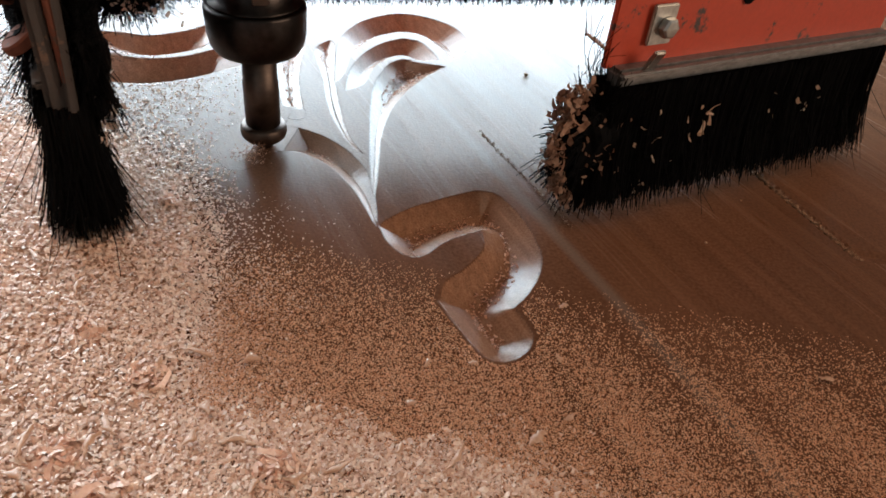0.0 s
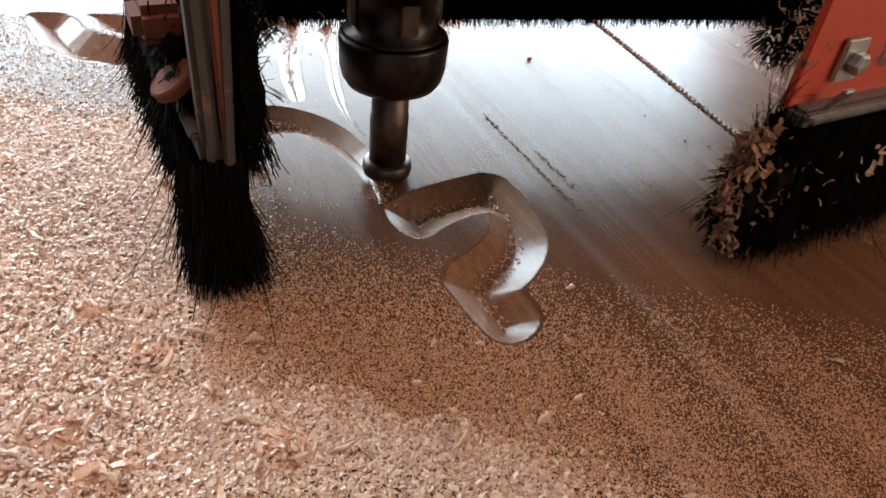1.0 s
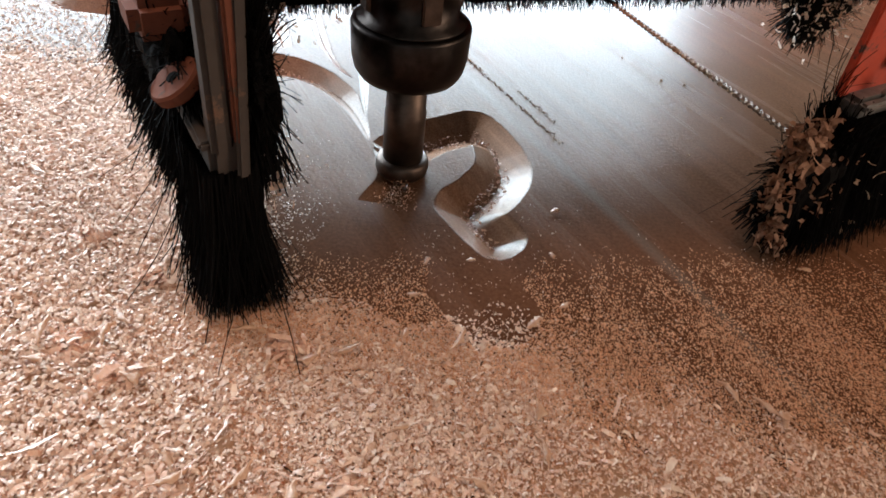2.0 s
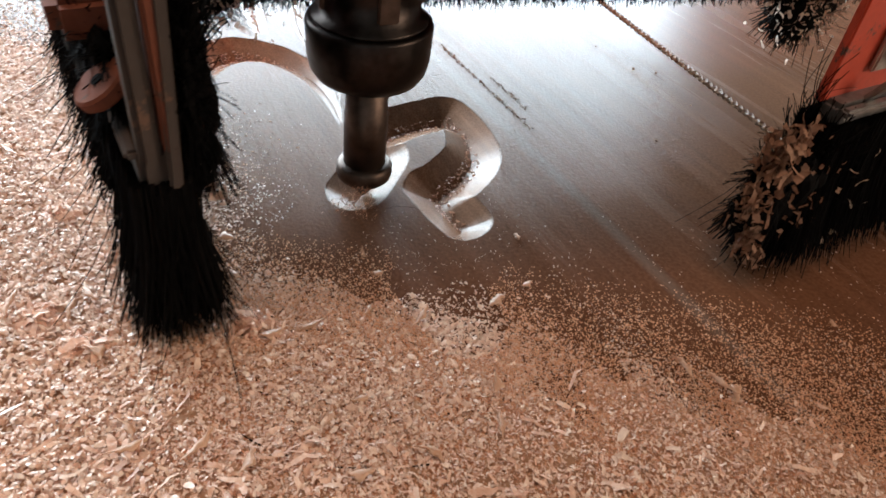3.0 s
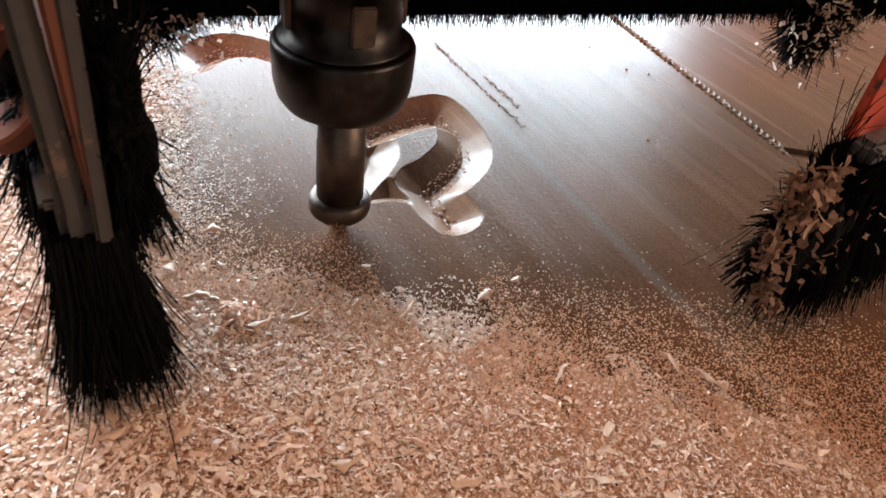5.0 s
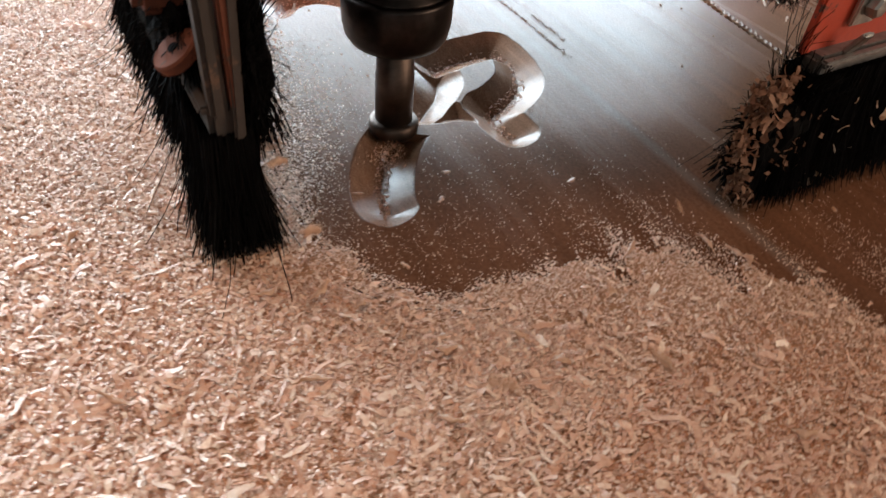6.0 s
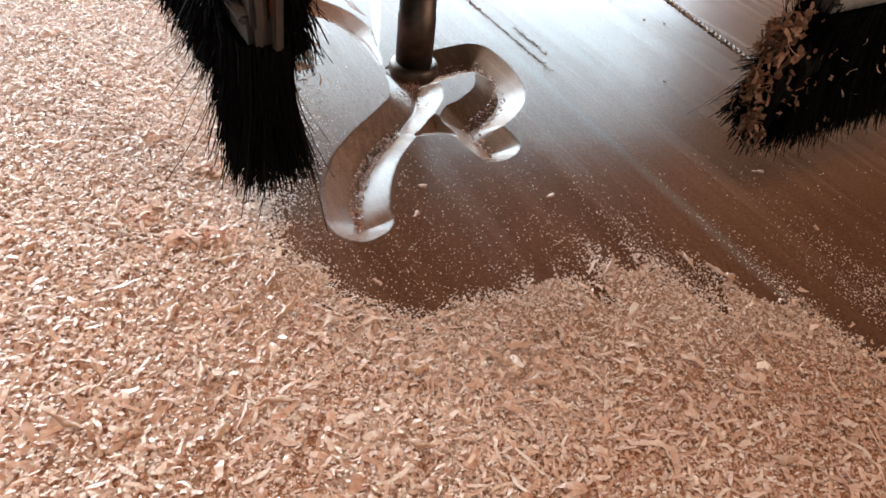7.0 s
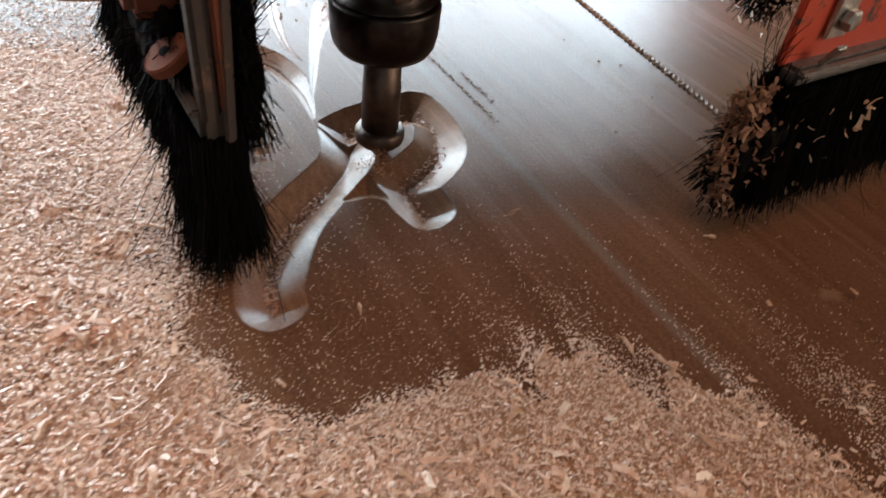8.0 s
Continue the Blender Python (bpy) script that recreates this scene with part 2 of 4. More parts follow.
def smooth_outline(pts, corners=()):
    """Two rounds of corner cutting, which keep the named corners sharp."""
    p, keep = [np.array(q, float) for q in pts], {tuple(map(float, pts[c])) for c in corners}
    for _ in range(2):
        out = []
        for k in range(len(p)):
            a, b, c = p[k - 1], p[k], p[(k + 1) % len(p)]
            if tuple(b) in keep:
                out.append(b)
            else:
                out += [b * 0.8 + a * 0.2, b * 0.8 + c * 0.2]
        p = out
    return np.array(p)

def inside_distance(poly, px, py):
    """Signed distance to a closed outline, positive inside."""
    best, odd = np.full(px.shape, 1e9), np.zeros(px.shape, bool)
    for a, b in zip(poly, np.roll(poly, -1, axis=0)):
        d = b - a
        h = np.clip(((px - a[0]) * d[0] + (py - a[1]) * d[1]) / max(d @ d, 1e-9), 0, 1)
        best = np.minimum(best, (px - a[0] - h * d[0]) ** 2 + (py - a[1] - h * d[1]) ** 2)
        if a[1] != b[1]:
            odd ^= ((a[1] > py) != (b[1] > py)) & (px < d[0] * (py - a[1]) / d[1] + a[0])
    return np.where(odd, 1, -1) * np.sqrt(best)

def spaced(*runs):
    out = []
    for a, b, step in runs:
        out += list(np.arange(a, b - 1e-6, step))
    return np.array(out + [runs[-1][1]])

GX = spaced((-900, -240, 60), (-240, -112, 1.3), (-112, 26, 0.55), (26, 130, 1.5), (130, 900, 70))
GY = spaced((-500, 30, 53), (30, 200, 0.55), (200, 345, 1.3), (345, 1000, 60))
MX, MY = np.meshgrid(GX, GY)
OLD = np.full(MX.shape, -1e9)
for outline, corners in ((ARM, (0,)), (LOOP, (0, 13, 29)), (FAN_OUTER, (1, 10)), (FAN_INNER, (0, 7)), (FAN_STEM, (6, 12)), (STEM_A, (3,)), (STEM_B, (3,)),
                         (BUD, (0, 2)), (RING_A, (7,)), (RING_B, (0, 5))):
    OLD = np.maximum(OLD, inside_distance(smooth_outline(outline, corners), MX, MY))
NOT_YET = inside_distance(np.array([(-79, 210), (-79, 150), (-120, 150), (-120, 210)]), MX, MY)
D_ARM_END = OLD
D_START = np.minimum(OLD, -NOT_YET)

def union(base, outline, corners=()):
    return np.maximum(base, inside_distance(smooth_outline(outline, corners), MX, MY))

D_LOBE = union(D_ARM_END, LOBE)
D_BRIDGE = union(D_LOBE, BRIDGE)
D_TAIL = union(D_BRIDGE, TAIL)

SLOPE = 0.56         # a 120 degree cutter
CRACK = (np.array((118.0, 190.0)), np.array((-0.448, 0.894)))

def relief(d):
    z = -np.clip(d, 0, 13.0) * SLOPE
    off = (MX - CRACK[0][0]) * CRACK[1][1] - (MY - CRACK[0][1]) * CRACK[1][0]
    return np.minimum(z, -1.6 * np.clip(1.6 - np.abs(off), 0, 1))

Z_START, Z_ARM, Z_LOBE, Z_BRIDGE, Z_TAIL = (relief(d) for d in (D_START, D_ARM_END, D_LOBE, D_BRIDGE, D_TAIL))

def grid_faces(ny, nx):
    k = np.arange((ny - 1) * nx).reshape(ny - 1, nx)[:, :-1].ravel()
    return np.stack([k, k + 1, k + nx + 1, k + nx], 1)

def build_board():
    ny, nx = MX.shape
    verts = np.stack([MX, MY, Z_TAIL], -1).reshape(-1, 3) / 1000
    faces = grid_faces(ny, nx).tolist()
    rim = list(range(nx)) + [nx * j + nx - 1 for j in range(1, ny)] + [nx * (ny - 1) + k for k in range(nx - 2, -1, -1)] + [nx * j for j in range(ny - 2, 0, -1)]
    low = len(verts)
    verts = np.vstack([verts, verts[rim] * (1, 1, 0) - (0, 0, 0.03)])
    n = len(rim)
    faces += [(rim[(k + 1) % n], rim[k], low + k, low + (k + 1) % n) for k in range(n)]
    faces.append([low + k for k in range(n)][::-1])
    me = mesh_of("board", verts, faces, BOARD)
    me.materials.append(FRESH)
    deep = Z_TAIL.ravel() < -0.12
    cut = deep[np.array(grid_faces(ny, nx))].sum(1) >= 3
    me.polygons.foreach_set("material_index", np.r_[cut.astype(int), np.zeros(len(me.polygons) - len(cut), int)])
    ob = new("board", me)
    return tagged(ob, "reddish brown board with V-carved scrollwork, dusty and part-finished", "board", kind="structure")

build_board()

# Wood still uncut at the start: it gives way piece by piece as the cutter passes.
PIECES = []

def uncut(before, after, pick, t):
    ny, nx = MX.shape
    thick = before - after > 0.02
    cell = (thick[:-1, :-1] | thick[1:, :-1] | thick[:-1, 1:] | thick[1:, 1:]) & pick[:-1, :-1]
    cell = cell.ravel()
    faces = grid_faces(ny, nx)[cell]
    if len(faces) < 4:
        return
    used, inv = np.unique(faces, return_inverse=True)
    inv = inv.reshape(faces.shape)
    xy = np.stack([MX.ravel(), MY.ravel()], 1)[used]
    top = np.c_[xy, before.ravel()[used] + 0.04] / 1000
    bot = np.c_[xy, np.minimum(after, before - 0.05).ravel()[used] - 0.25] / 1000
    n = len(used)
    edges = {}
    for f in inv:
        for a, b in zip(f, np.roll(f, -1)):
            edges[(a, b)] = edges.get((a, b), 0) + 1
    sides = [(b, a, a + n, b + n) for a, b in edges if (b, a) not in edges]
    me = mesh_of("uncut_wood", np.vstack([top, bot]), inv.tolist() + (inv[:, ::-1] + n).tolist() + sides, BOARD)
    me.materials.append(FRESH)
    cut = (before.ravel()[faces] < -0.12).sum(1) >= 3
    me.polygons.foreach_set("material_index", np.r_[cut.astype(int), np.zeros(len(me.polygons) - len(cut), int)])
    ob = new("uncut_wood", me)
    tagged(ob, "uncut reddish brown wood that the cutter takes away", "wood waste", "uncut wood in the groove")
    PIECES.append((ob, t))
    return ob

for lo, hi, t in ((-86, -70, 0.02), (-92, -86, 0.10), (-120, -92, 0.2)):
    uncut(Z_START, Z_ARM, (MX > lo) & (MX <= hi), t)
for lo, hi, t in ((124, 140, 1.45), (114, 124, 1.65), (104, 114, 1.85), (80, 104, 2.05)):
    uncut(Z_ARM, Z_LOBE, (MY > lo) & (MY <= hi) & (MX <= -19), t)
for lo, hi, t in ((118, 140, 2.6), (105, 118, 2.75), (80, 105, 2.9)):
    uncut(Z_ARM, Z_LOBE, (MY > lo) & (MY <= hi) & (MX > -19), t)
uncut(Z_LOBE, Z_BRIDGE, MX < 50, 4.05)
for lo, hi, t in ((30, 46, 5.62), (46, 56, 5.68), (56, 66, 5.80), (66, 76, 5.88), (76, 86, 5.94), (86, 96, 5.99), (96, 106, 6.06), (106, 125, 6.14)):
    uncut(Z_BRIDGE, Z_TAIL, (MY > lo) & (MY <= hi), t)


# ---- the router head ----
UX, UY = math.cos(AXIS), math.sin(AXIS)

def machine(u, v, z, turn=0.0):
    """A pose in the machine's own axes, round the spindle."""
    return Matrix.Translation((u * UX - v * UY, u * UY + v * UX, z)) @ Matrix.Rotation(AXIS + turn, 4, "Z")

head = new("router_head")
tagged(head, "black router spindle with V cutter inside an orange-plated brush skirt", "router head")

def build_tool():
    bm = bmesh.new()
    lathe(bm, [(0.0, -0.0085), (0.0006, -0.0080), (0.0035, -0.0042), (0.0042, -0.0030), (0.0068, -0.0016), (0.0081, -0.0002), (0.0085, 0.0014), (0.0084, 0.0034),
               (0.0078, 0.0044), (0.0065, 0.0048)])
    cutter = part("cutter", bm, SHANK, head, "brown-stained V cutter with a flared collar", True)
    bm = bmesh.new()
    lathe(bm, [(0.00635, 0.0046), (0.00635, 0.0212), (0.0061, 0.0216), (0.0061, 0.0340)])
    part("shank", bm, SHANK, cutter, "grey steel shank", True)
    bm = bmesh.new()
    lathe(bm, [(0.0062, 0.0327), (0.0118, 0.0327), (0.0144, 0.0335), (0.0159, 0.0358), (0.0167, 0.0395), (0.0170, 0.0482), (0.0166, 0.0492), (0.0154, 0.0495)], 64)
    nut = part("collet_nut", bm, NUT, head, "blackened steel collet nut", True)
    bm = bmesh.new()
    lathe(bm, [(0.0154, 0.0491), (0.0154, 0.0502), (0.0132, 0.0506), (0.0132, 0.0640), (0.0139, 0.0642), (0.0139, 0.080)], 64)
    nose = part("spindle_nose", bm, NUT, head, "dark steel spindle nose", True)
    for k in range(4):
        bm = bmesh.new()
        box(bm, (0.0055, 0.0016, 0.009), Matrix.Rotation(k * math.pi / 2 + 0.5, 4, "Z") @ Matrix.Translation((0.0, 0.0134, 0.0575)), 0.0004)
        part("spanner_flat", bm, SHANK, nose, "worn bright spanner flat")
    bm = bmesh.new()
    lathe(bm, [(0.0134, 0.079), (0.031, 0.082), (0.032, 0.084), (0.032, 0.19), (0.0, 0.191)], 48)
    part("spindle_body", bm, NUT, head, "", True)
    return cutter

TOOL = build_tool()

def bristles(rng, u0, u1, v0, v1, top, length, count, splay, tuft=None, ragged=0.0):
    """Thin bent three-sided hairs hanging from a strip."""
    verts, faces = [], []
    for _ in range(count):
        u, v = rng.uniform(u0, u1), rng.uniform(v0, v1)
        edge_u = (u - (u0 + u1) / 2) / max((u1 - u0) / 2, 1e-4)
        edge_v = (v - (v0 + v1) / 2) / max((v1 - v0) / 2, 1e-4)
        du = splay[0] * edge_u ** 3 + rng.gauss(0, 0.075)
        dv = splay[1] * edge_v + rng.gauss(0, 0.075)
        if rng.random() < (0.010 if tuft else 0.006):
            du, dv = du * 2 + rng.gauss(0, 0.28), dv * 2 + rng.gauss(0, 0.28)
        ln = length * rng.uniform(0.80, 1.03)
        if u < 0.014:
            du -= ragged * rng.uniform(0.2, 1.0) * (1 - u / 0.014)
        curl = rng.gauss(0, 0.0006)
        if tuft:
            ln *= 1 - (1 - tuft[1]) * min(max((u - tuft[0]) / 0.012, 0), 1)
            dv *= 1.0 if u < tuft[0] + 0.01 else 1.6
        r, tw = rng.uniform(0.00013, 0.00024), rng.uniform(0, 6.28)
        base = len(verts)
        for s in (0.0, 0.4, 0.7, 0.87, 1.0):
            c = (u + du * ln * s ** 1.8 + curl * math.sin(9 * s) * s, v + dv * ln * s ** 1.8 + curl * math.cos(8 * s) * s, top - ln * (s - 0.08 * (du * du + dv * dv) * s * s))
            for k in range(3):
                a = tw + k * 2.094
                rr = r * (1 - 0.4 * s)
                verts.append((c[0] + rr * math.cos(a), c[1] + rr * math.sin(a), c[2]))
        for j in range(4):
            for k in range(3):
                a, b = base + 3 * j + k, base + 3 * j + (k + 1) % 3
                faces.append((a, b, b + 3, a + 3))
    return verts, faces

def brush(name, start, angle, length, plate_z, strip_z, tip_z, count, splay, plate_top=0.125, seed=1, out=1, tuft=None, ragged=0.0):
    """One side of the skirt: plate, clamping strip and bristles, from a corner along its own x axis."""
    rng = random.Random(seed)
    m = Matrix.Translation((*start, 0)) @ Matrix.Rotation(radians(angle), 4, "Z")
    bm = bmesh.new()
    box(bm, (length, 0.0025, plate_top - plate_z), m @ Matrix.Translation((length / 2, 0, (plate_top + plate_z) / 2)), 0.0006)
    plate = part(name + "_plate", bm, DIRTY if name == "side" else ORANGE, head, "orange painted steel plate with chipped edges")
    bm = bmesh.new()
    box(bm, (length - 0.002, 0.0068, strip_z[1] - strip_z[0]), m @ Matrix.Translation((length / 2 + 0.001, -0.0030 * out, sum(strip_z) / 2)), 0.0014)
    box(bm, (length - 0.003, 0.0030, 0.0022), m @ Matrix.Translation((length / 2 + 0.001, -0.0068 * out, strip_z[1] - 0.0016)), 0.0007)
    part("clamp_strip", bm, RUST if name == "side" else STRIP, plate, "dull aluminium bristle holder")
    drop = strip_z[0] + 0.002 - tip_z
    verts, faces = bristles(rng, 0.001, length - 0.001, -0.0025 * out - 0.006, -0.0025 * out + 0.006, strip_z[0] + 0.002, drop, count, splay, tuft, ragged)
    ob = new("bristles", mesh_of("bristles", [m @ Vector(v) for v in verts], faces, BRISTLE))
    ob.parent = plate
    tagged(ob, "dense black bristles holding wood dust", kind="stuff")
    bm = bmesh.new()
    if tuft:
        box(bm, (tuft[0], 0.010, drop * 0.80), m @ Matrix.Translation((tuft[0] / 2 + 0.002, -0.0027 * out, strip_z[0] + 0.002 - drop * 0.40)), 0.0025)
    far = tuft[1] if tuft else 1.0
    box(bm, (length - 0.003, 0.0105, drop * 0.88 * far), m @ Matrix.Translation((length / 2, -0.0027 * out, strip_z[0] + 0.002 - drop * 0.44 * far)), 0.003)
    part("bristle_core", bm, BRISTLE, plate)
    return plate, m

FRONT, FRONT_M = brush("front", (0.116, -0.0075), 36, 0.140, 0.047, (0.041, 0.048), -0.001, 15000, (0.02, 0.07), seed=3, ragged=0.02)
SIDE, SIDE_M = brush("side", (-0.0255, -0.069), 125, 0.115, 0.046, (0.037, 0.047), -0.003, 13000, (0.03, 0.07), seed=5, out=-1, tuft=(0.020, 0.52))
# The back plate's unseen height and length are added to shade the near board.
BACK, BACK_M = brush("back", (-0.065, 0.0275), 22.5, 0.37, 0.053, (0.047, 0.054), 0.034, 9000, (0.02, 0.15), plate_top=0.26, seed=7)

def build_shade_plate():
    """An unseen plate over the skirt, added to shade the board, with the spindle through it."""
    bm = bmesh.new()
    rim = [(-0.030, -0.066), (0.114, -0.006), (0.228, 0.078), (0.262, 0.170), (-0.062, 0.036), (-0.094, 0.028)]
    low = [bm.verts.new((x, y, 0.1225)) for x, y in rim]
    top = [bm.verts.new((x, y, 0.1265)) for x, y in rim]
    bm.faces.new(low[::-1])
    bm.faces.new(top)
    for k in range(len(rim)):
        bm.faces.new((low[k], low[(k + 1) % len(rim)], top[(k + 1) % len(rim)], top[k]))
    part("shade_plate", bm, RUST, head, "dark steel plate added above the brush skirt to shade the board")

build_shade_plate()

def stray_loops():
    """Long bent bristles that stand out beside the end of the front plate."""
    rng = random.Random(41)
    verts, faces = [], []
    for _ in range(16):
        a = Vector((rng.uniform(-0.001, 0.002), rng.uniform(-0.005, 0.001), rng.uniform(0.038, 0.046)))
        b = a + Vector((rng.uniform(-0.014, -0.004), rng.uniform(-0.003, 0.004), rng.uniform(0.003, 0.012)))
        c = a + Vector((rng.uniform(-0.009, 0.001), rng.uniform(-0.003, 0.003), rng.uniform(0.006, 0.020)))
        base = len(verts)
        for k in range(10):
            f = k / 9
            p = a * (1 - f) ** 2 + b * 2 * f * (1 - f) + c * f * f
            for q in range(3):
                verts.append(FRONT_M @ (p + Vector((0.00012 * math.cos(q * 2.094), 0.00012 * math.sin(q * 2.094), 0.0001 * q))))
        faces += [(base + 3 * k + q, base + 3 * k + (q + 1) % 3, base + 3 * k + 3 + (q + 1) % 3, base + 3 * k + 3 + q) for k in range(9) for q in range(3)]
    ob = new("stray_bristles", mesh_of("stray_bristles", verts, faces, BRISTLE))
    ob.parent = FRONT
    tagged(ob, "loose black bristles bent into loops", kind="stuff")

stray_loops()

def burst(parent, m, centre, radii, count, seed, start=0.45):
    """Short stiff hairs that stand out all round a clogged end of a brush, on a matted core."""
    rng = random.Random(seed)
    verts, faces = [], []
    for _ in range(count):
        a = rng.uniform(0, 2 * math.pi)
        side = rng.gauss(0, 0.45)
        way = Vector((math.cos(a), side, math.sin(a)))
        reach = rng.uniform(0.80, 1.06) if rng.random() > 0.08 else rng.uniform(1.05, 1.25)
        bend = Vector((rng.gauss(0, 0.12), rng.gauss(0, 0.2), rng.gauss(-0.10, 0.12)))
        r, tw = rng.uniform(0.00012, 0.00022), rng.uniform(0, 6.28)
        base = len(verts)
        for f in (0.0, 0.4, 0.75, 1.0):
            q = way * (start + (reach - start) * f) + bend * f * f
            c = Vector((centre[0] + q.x * radii[0], centre[1] + q.y * radii[1], centre[2] + q.z * radii[2]))
            for k in range(3):
                verts.append(m @ (c + Vector((r * math.cos(tw + k * 2.094), r * math.sin(tw + k * 2.094), r * math.sin(tw + k)))))
        faces += [(base + 3 * j + k, base + 3 * j + (k + 1) % 3, base + 3 * j + 3 + (k + 1) % 3, base + 3 * j + 3 + k) for j in range(3) for k in range(3)]
    ob = new("splayed_bristles", mesh_of("splayed_bristles", verts, faces, BRISTLE))
    ob.parent = parent
    tagged(ob, "short black bristles splayed out in all directions", kind="stuff")
    bm = bmesh.new()
    bmesh.ops.create_icosphere(bm, subdivisions=4, radius=1)
    for v in bm.verts:
        lump = 0.78 + 0.22 * noise.fractal(v.co * 2.3 + Vector((seed, 0, 0)), 1.0, 2.0, 4)
        v.co = m @ Vector([centre[k] + v.co[k] * radii[k] * lump for k in range(3)])
    part("matted_core", bm, BRISTLE, parent, "matted black bristles clogged with dust")

burst(FRONT, FRONT_M, (0.0020, -0.003, 0.0235), (0.0165, 0.008, 0.0225), 2600, 61)
burst(BACK, BACK_M, (0.238, -0.003, 0.034), (0.018, 0.008, 0.018), 1100, 64)
burst(BACK, BACK_M, (0.002, -0.003, 0.040), (0.020, 0.008, 0.014), 900, 65)
burst(SIDE, SIDE_M, (0.034, 0.004, 0.052), (0.020, 0.010, 0.018), 1800, 62)
burst(SIDE, SIDE_M, (0.012, -0.006, 0.052), (0.012, 0.007, 0.022), 1100, 63)

def build_hardware():
    """Clamp, bolt and slotted lugs on the plates."""
    bm = bmesh.new()
    box(bm, (0.010, 0.0016, 0.013), FRONT_M @ Matrix.Translation((0.0185, -0.0024, 0.0605)), 0.0005)
    box(bm, (0.0045, 0.0016, 0.010), FRONT_M @ Matrix.Translation((0.0150, -0.0062, 0.0500)) @ Matrix.Rotation(0.5, 4, "X"), 0.0005)
    clip = part("clip", bm, ZINC, FRONT, "bent zinc-plated retaining clip")
    bm = bmesh.new()
    lathe(bm, [(0.0, 0.0), (0.0030, 0.0), (0.0034, 0.0006), (0.0034, 0.0028), (0.0026, 0.0034), (0.0, 0.0036)], 6,
          FRONT_M @ Matrix.Translation((0.0195, -0.0030, 0.0600)) @ Matrix.Rotation(math.pi / 2, 4, "X"))
    part("bolt", bm, ZINC, FRONT, "zinc hexagon bolt head")
    bm = bmesh.new()
    # No real bore: a black disc gives the shade inside the plate's hole.
    lathe(bm, [(0.0, 0.0), (0.0027, 0.0), (0.0027, 0.0006), (0.0, 0.0006)], 24,
          FRONT_M @ Matrix.Translation((0.056, -0.0014, 0.0665)) @ Matrix.Rotation(math.pi / 2, 4, "X"))
    part("bolt_hole", bm, BRISTLE, FRONT, "black disc for the shaded hole in the plate")
    bm = bmesh.new()
    box(bm, (0.015, 0.013, 0.0095), SIDE_M @ Matrix.Translation((0.030, 0.0080, 0.0640)), 0.0024)
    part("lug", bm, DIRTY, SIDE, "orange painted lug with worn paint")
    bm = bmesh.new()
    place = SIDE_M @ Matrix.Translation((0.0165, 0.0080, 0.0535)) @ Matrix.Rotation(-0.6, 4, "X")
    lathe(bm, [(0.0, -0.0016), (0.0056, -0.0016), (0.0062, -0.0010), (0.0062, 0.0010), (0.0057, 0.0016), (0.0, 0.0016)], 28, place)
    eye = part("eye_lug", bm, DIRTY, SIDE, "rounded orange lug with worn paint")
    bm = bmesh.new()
    # Likewise a black disc for the shaded inside of the lug's hole.
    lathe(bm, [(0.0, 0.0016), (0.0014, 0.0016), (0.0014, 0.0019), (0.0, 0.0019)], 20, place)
    part("hole", bm, BRISTLE, eye, "black disc for the shaded hole in the lug")
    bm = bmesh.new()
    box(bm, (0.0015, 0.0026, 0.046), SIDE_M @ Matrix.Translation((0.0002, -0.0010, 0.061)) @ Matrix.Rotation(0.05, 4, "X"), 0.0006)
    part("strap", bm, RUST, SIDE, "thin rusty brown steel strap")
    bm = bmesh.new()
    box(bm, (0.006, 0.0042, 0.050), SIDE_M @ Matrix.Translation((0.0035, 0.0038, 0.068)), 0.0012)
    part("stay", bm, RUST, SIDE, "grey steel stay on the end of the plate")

build_hardware()

def stuck(parent, m, name, label, spots, mat, seed):
    """Flakes caught in bristles: each spot is a centre, a spread and a count, in the brush's own axes."""
    rng = random.Random(seed)
    verts, faces = [], []
    for cx, cy, cz, sx, sy, sz, count, size in spots:
        for _ in range(count):
            c = Vector((cx + rng.gauss(0, sx), cy + rng.gauss(0, sy), cz + rng.gauss(0, sz)))
            r = Euler((rng.uniform(0, 6.3), rng.uniform(0, 6.3), rng.uniform(0, 6.3))).to_matrix()
            a, b = size * rng.uniform(0.35, 1.2), size * rng.uniform(0.15, 0.5)
            base = len(verts)
            for k in range(4):
                f = k / 3 - 0.5
                w = b * rng.uniform(0.3, 1.3)
                for q in (-0.5, 0.5):
                    verts.append(m @ (c + r @ Vector((a * f, w * q, a * 0.5 * (0.25 - f * f)))))
            faces += [(base + 2 * k, base + 2 * k + 1, base + 2 * k + 3, base + 2 * k + 2) for k in range(3)]
    ob = new(name, mesh_of(name, verts, faces, mat))
    ob.parent = parent
    return tagged(ob, label, kind="stuff")

stuck(FRONT, FRONT_M, "chip_crust", "pinkish wood chips caught in the bristles, darkened as in shade", [
    (-0.0150, -0.006, 0.037, 0.0018, 0.0025, 0.0034, 130, 0.0046), (-0.0110, -0.007, 0.043, 0.0018, 0.0020, 0.0018, 40, 0.0040), (-0.0175, -0.006, 0.024, 0.0008, 0.0025, 0.0030, 70, 0.0038),
    (-0.0150, -0.007, 0.013, 0.0009, 0.0022, 0.0030, 60, 0.0038), (-0.0105, -0.008, 0.006, 0.0010, 0.0020, 0.0020, 40, 0.0036), (-0.002, -0.0105, 0.022, 0.0060, 0.0010, 0.0070, 26, 0.0034)], CRUST, 21)
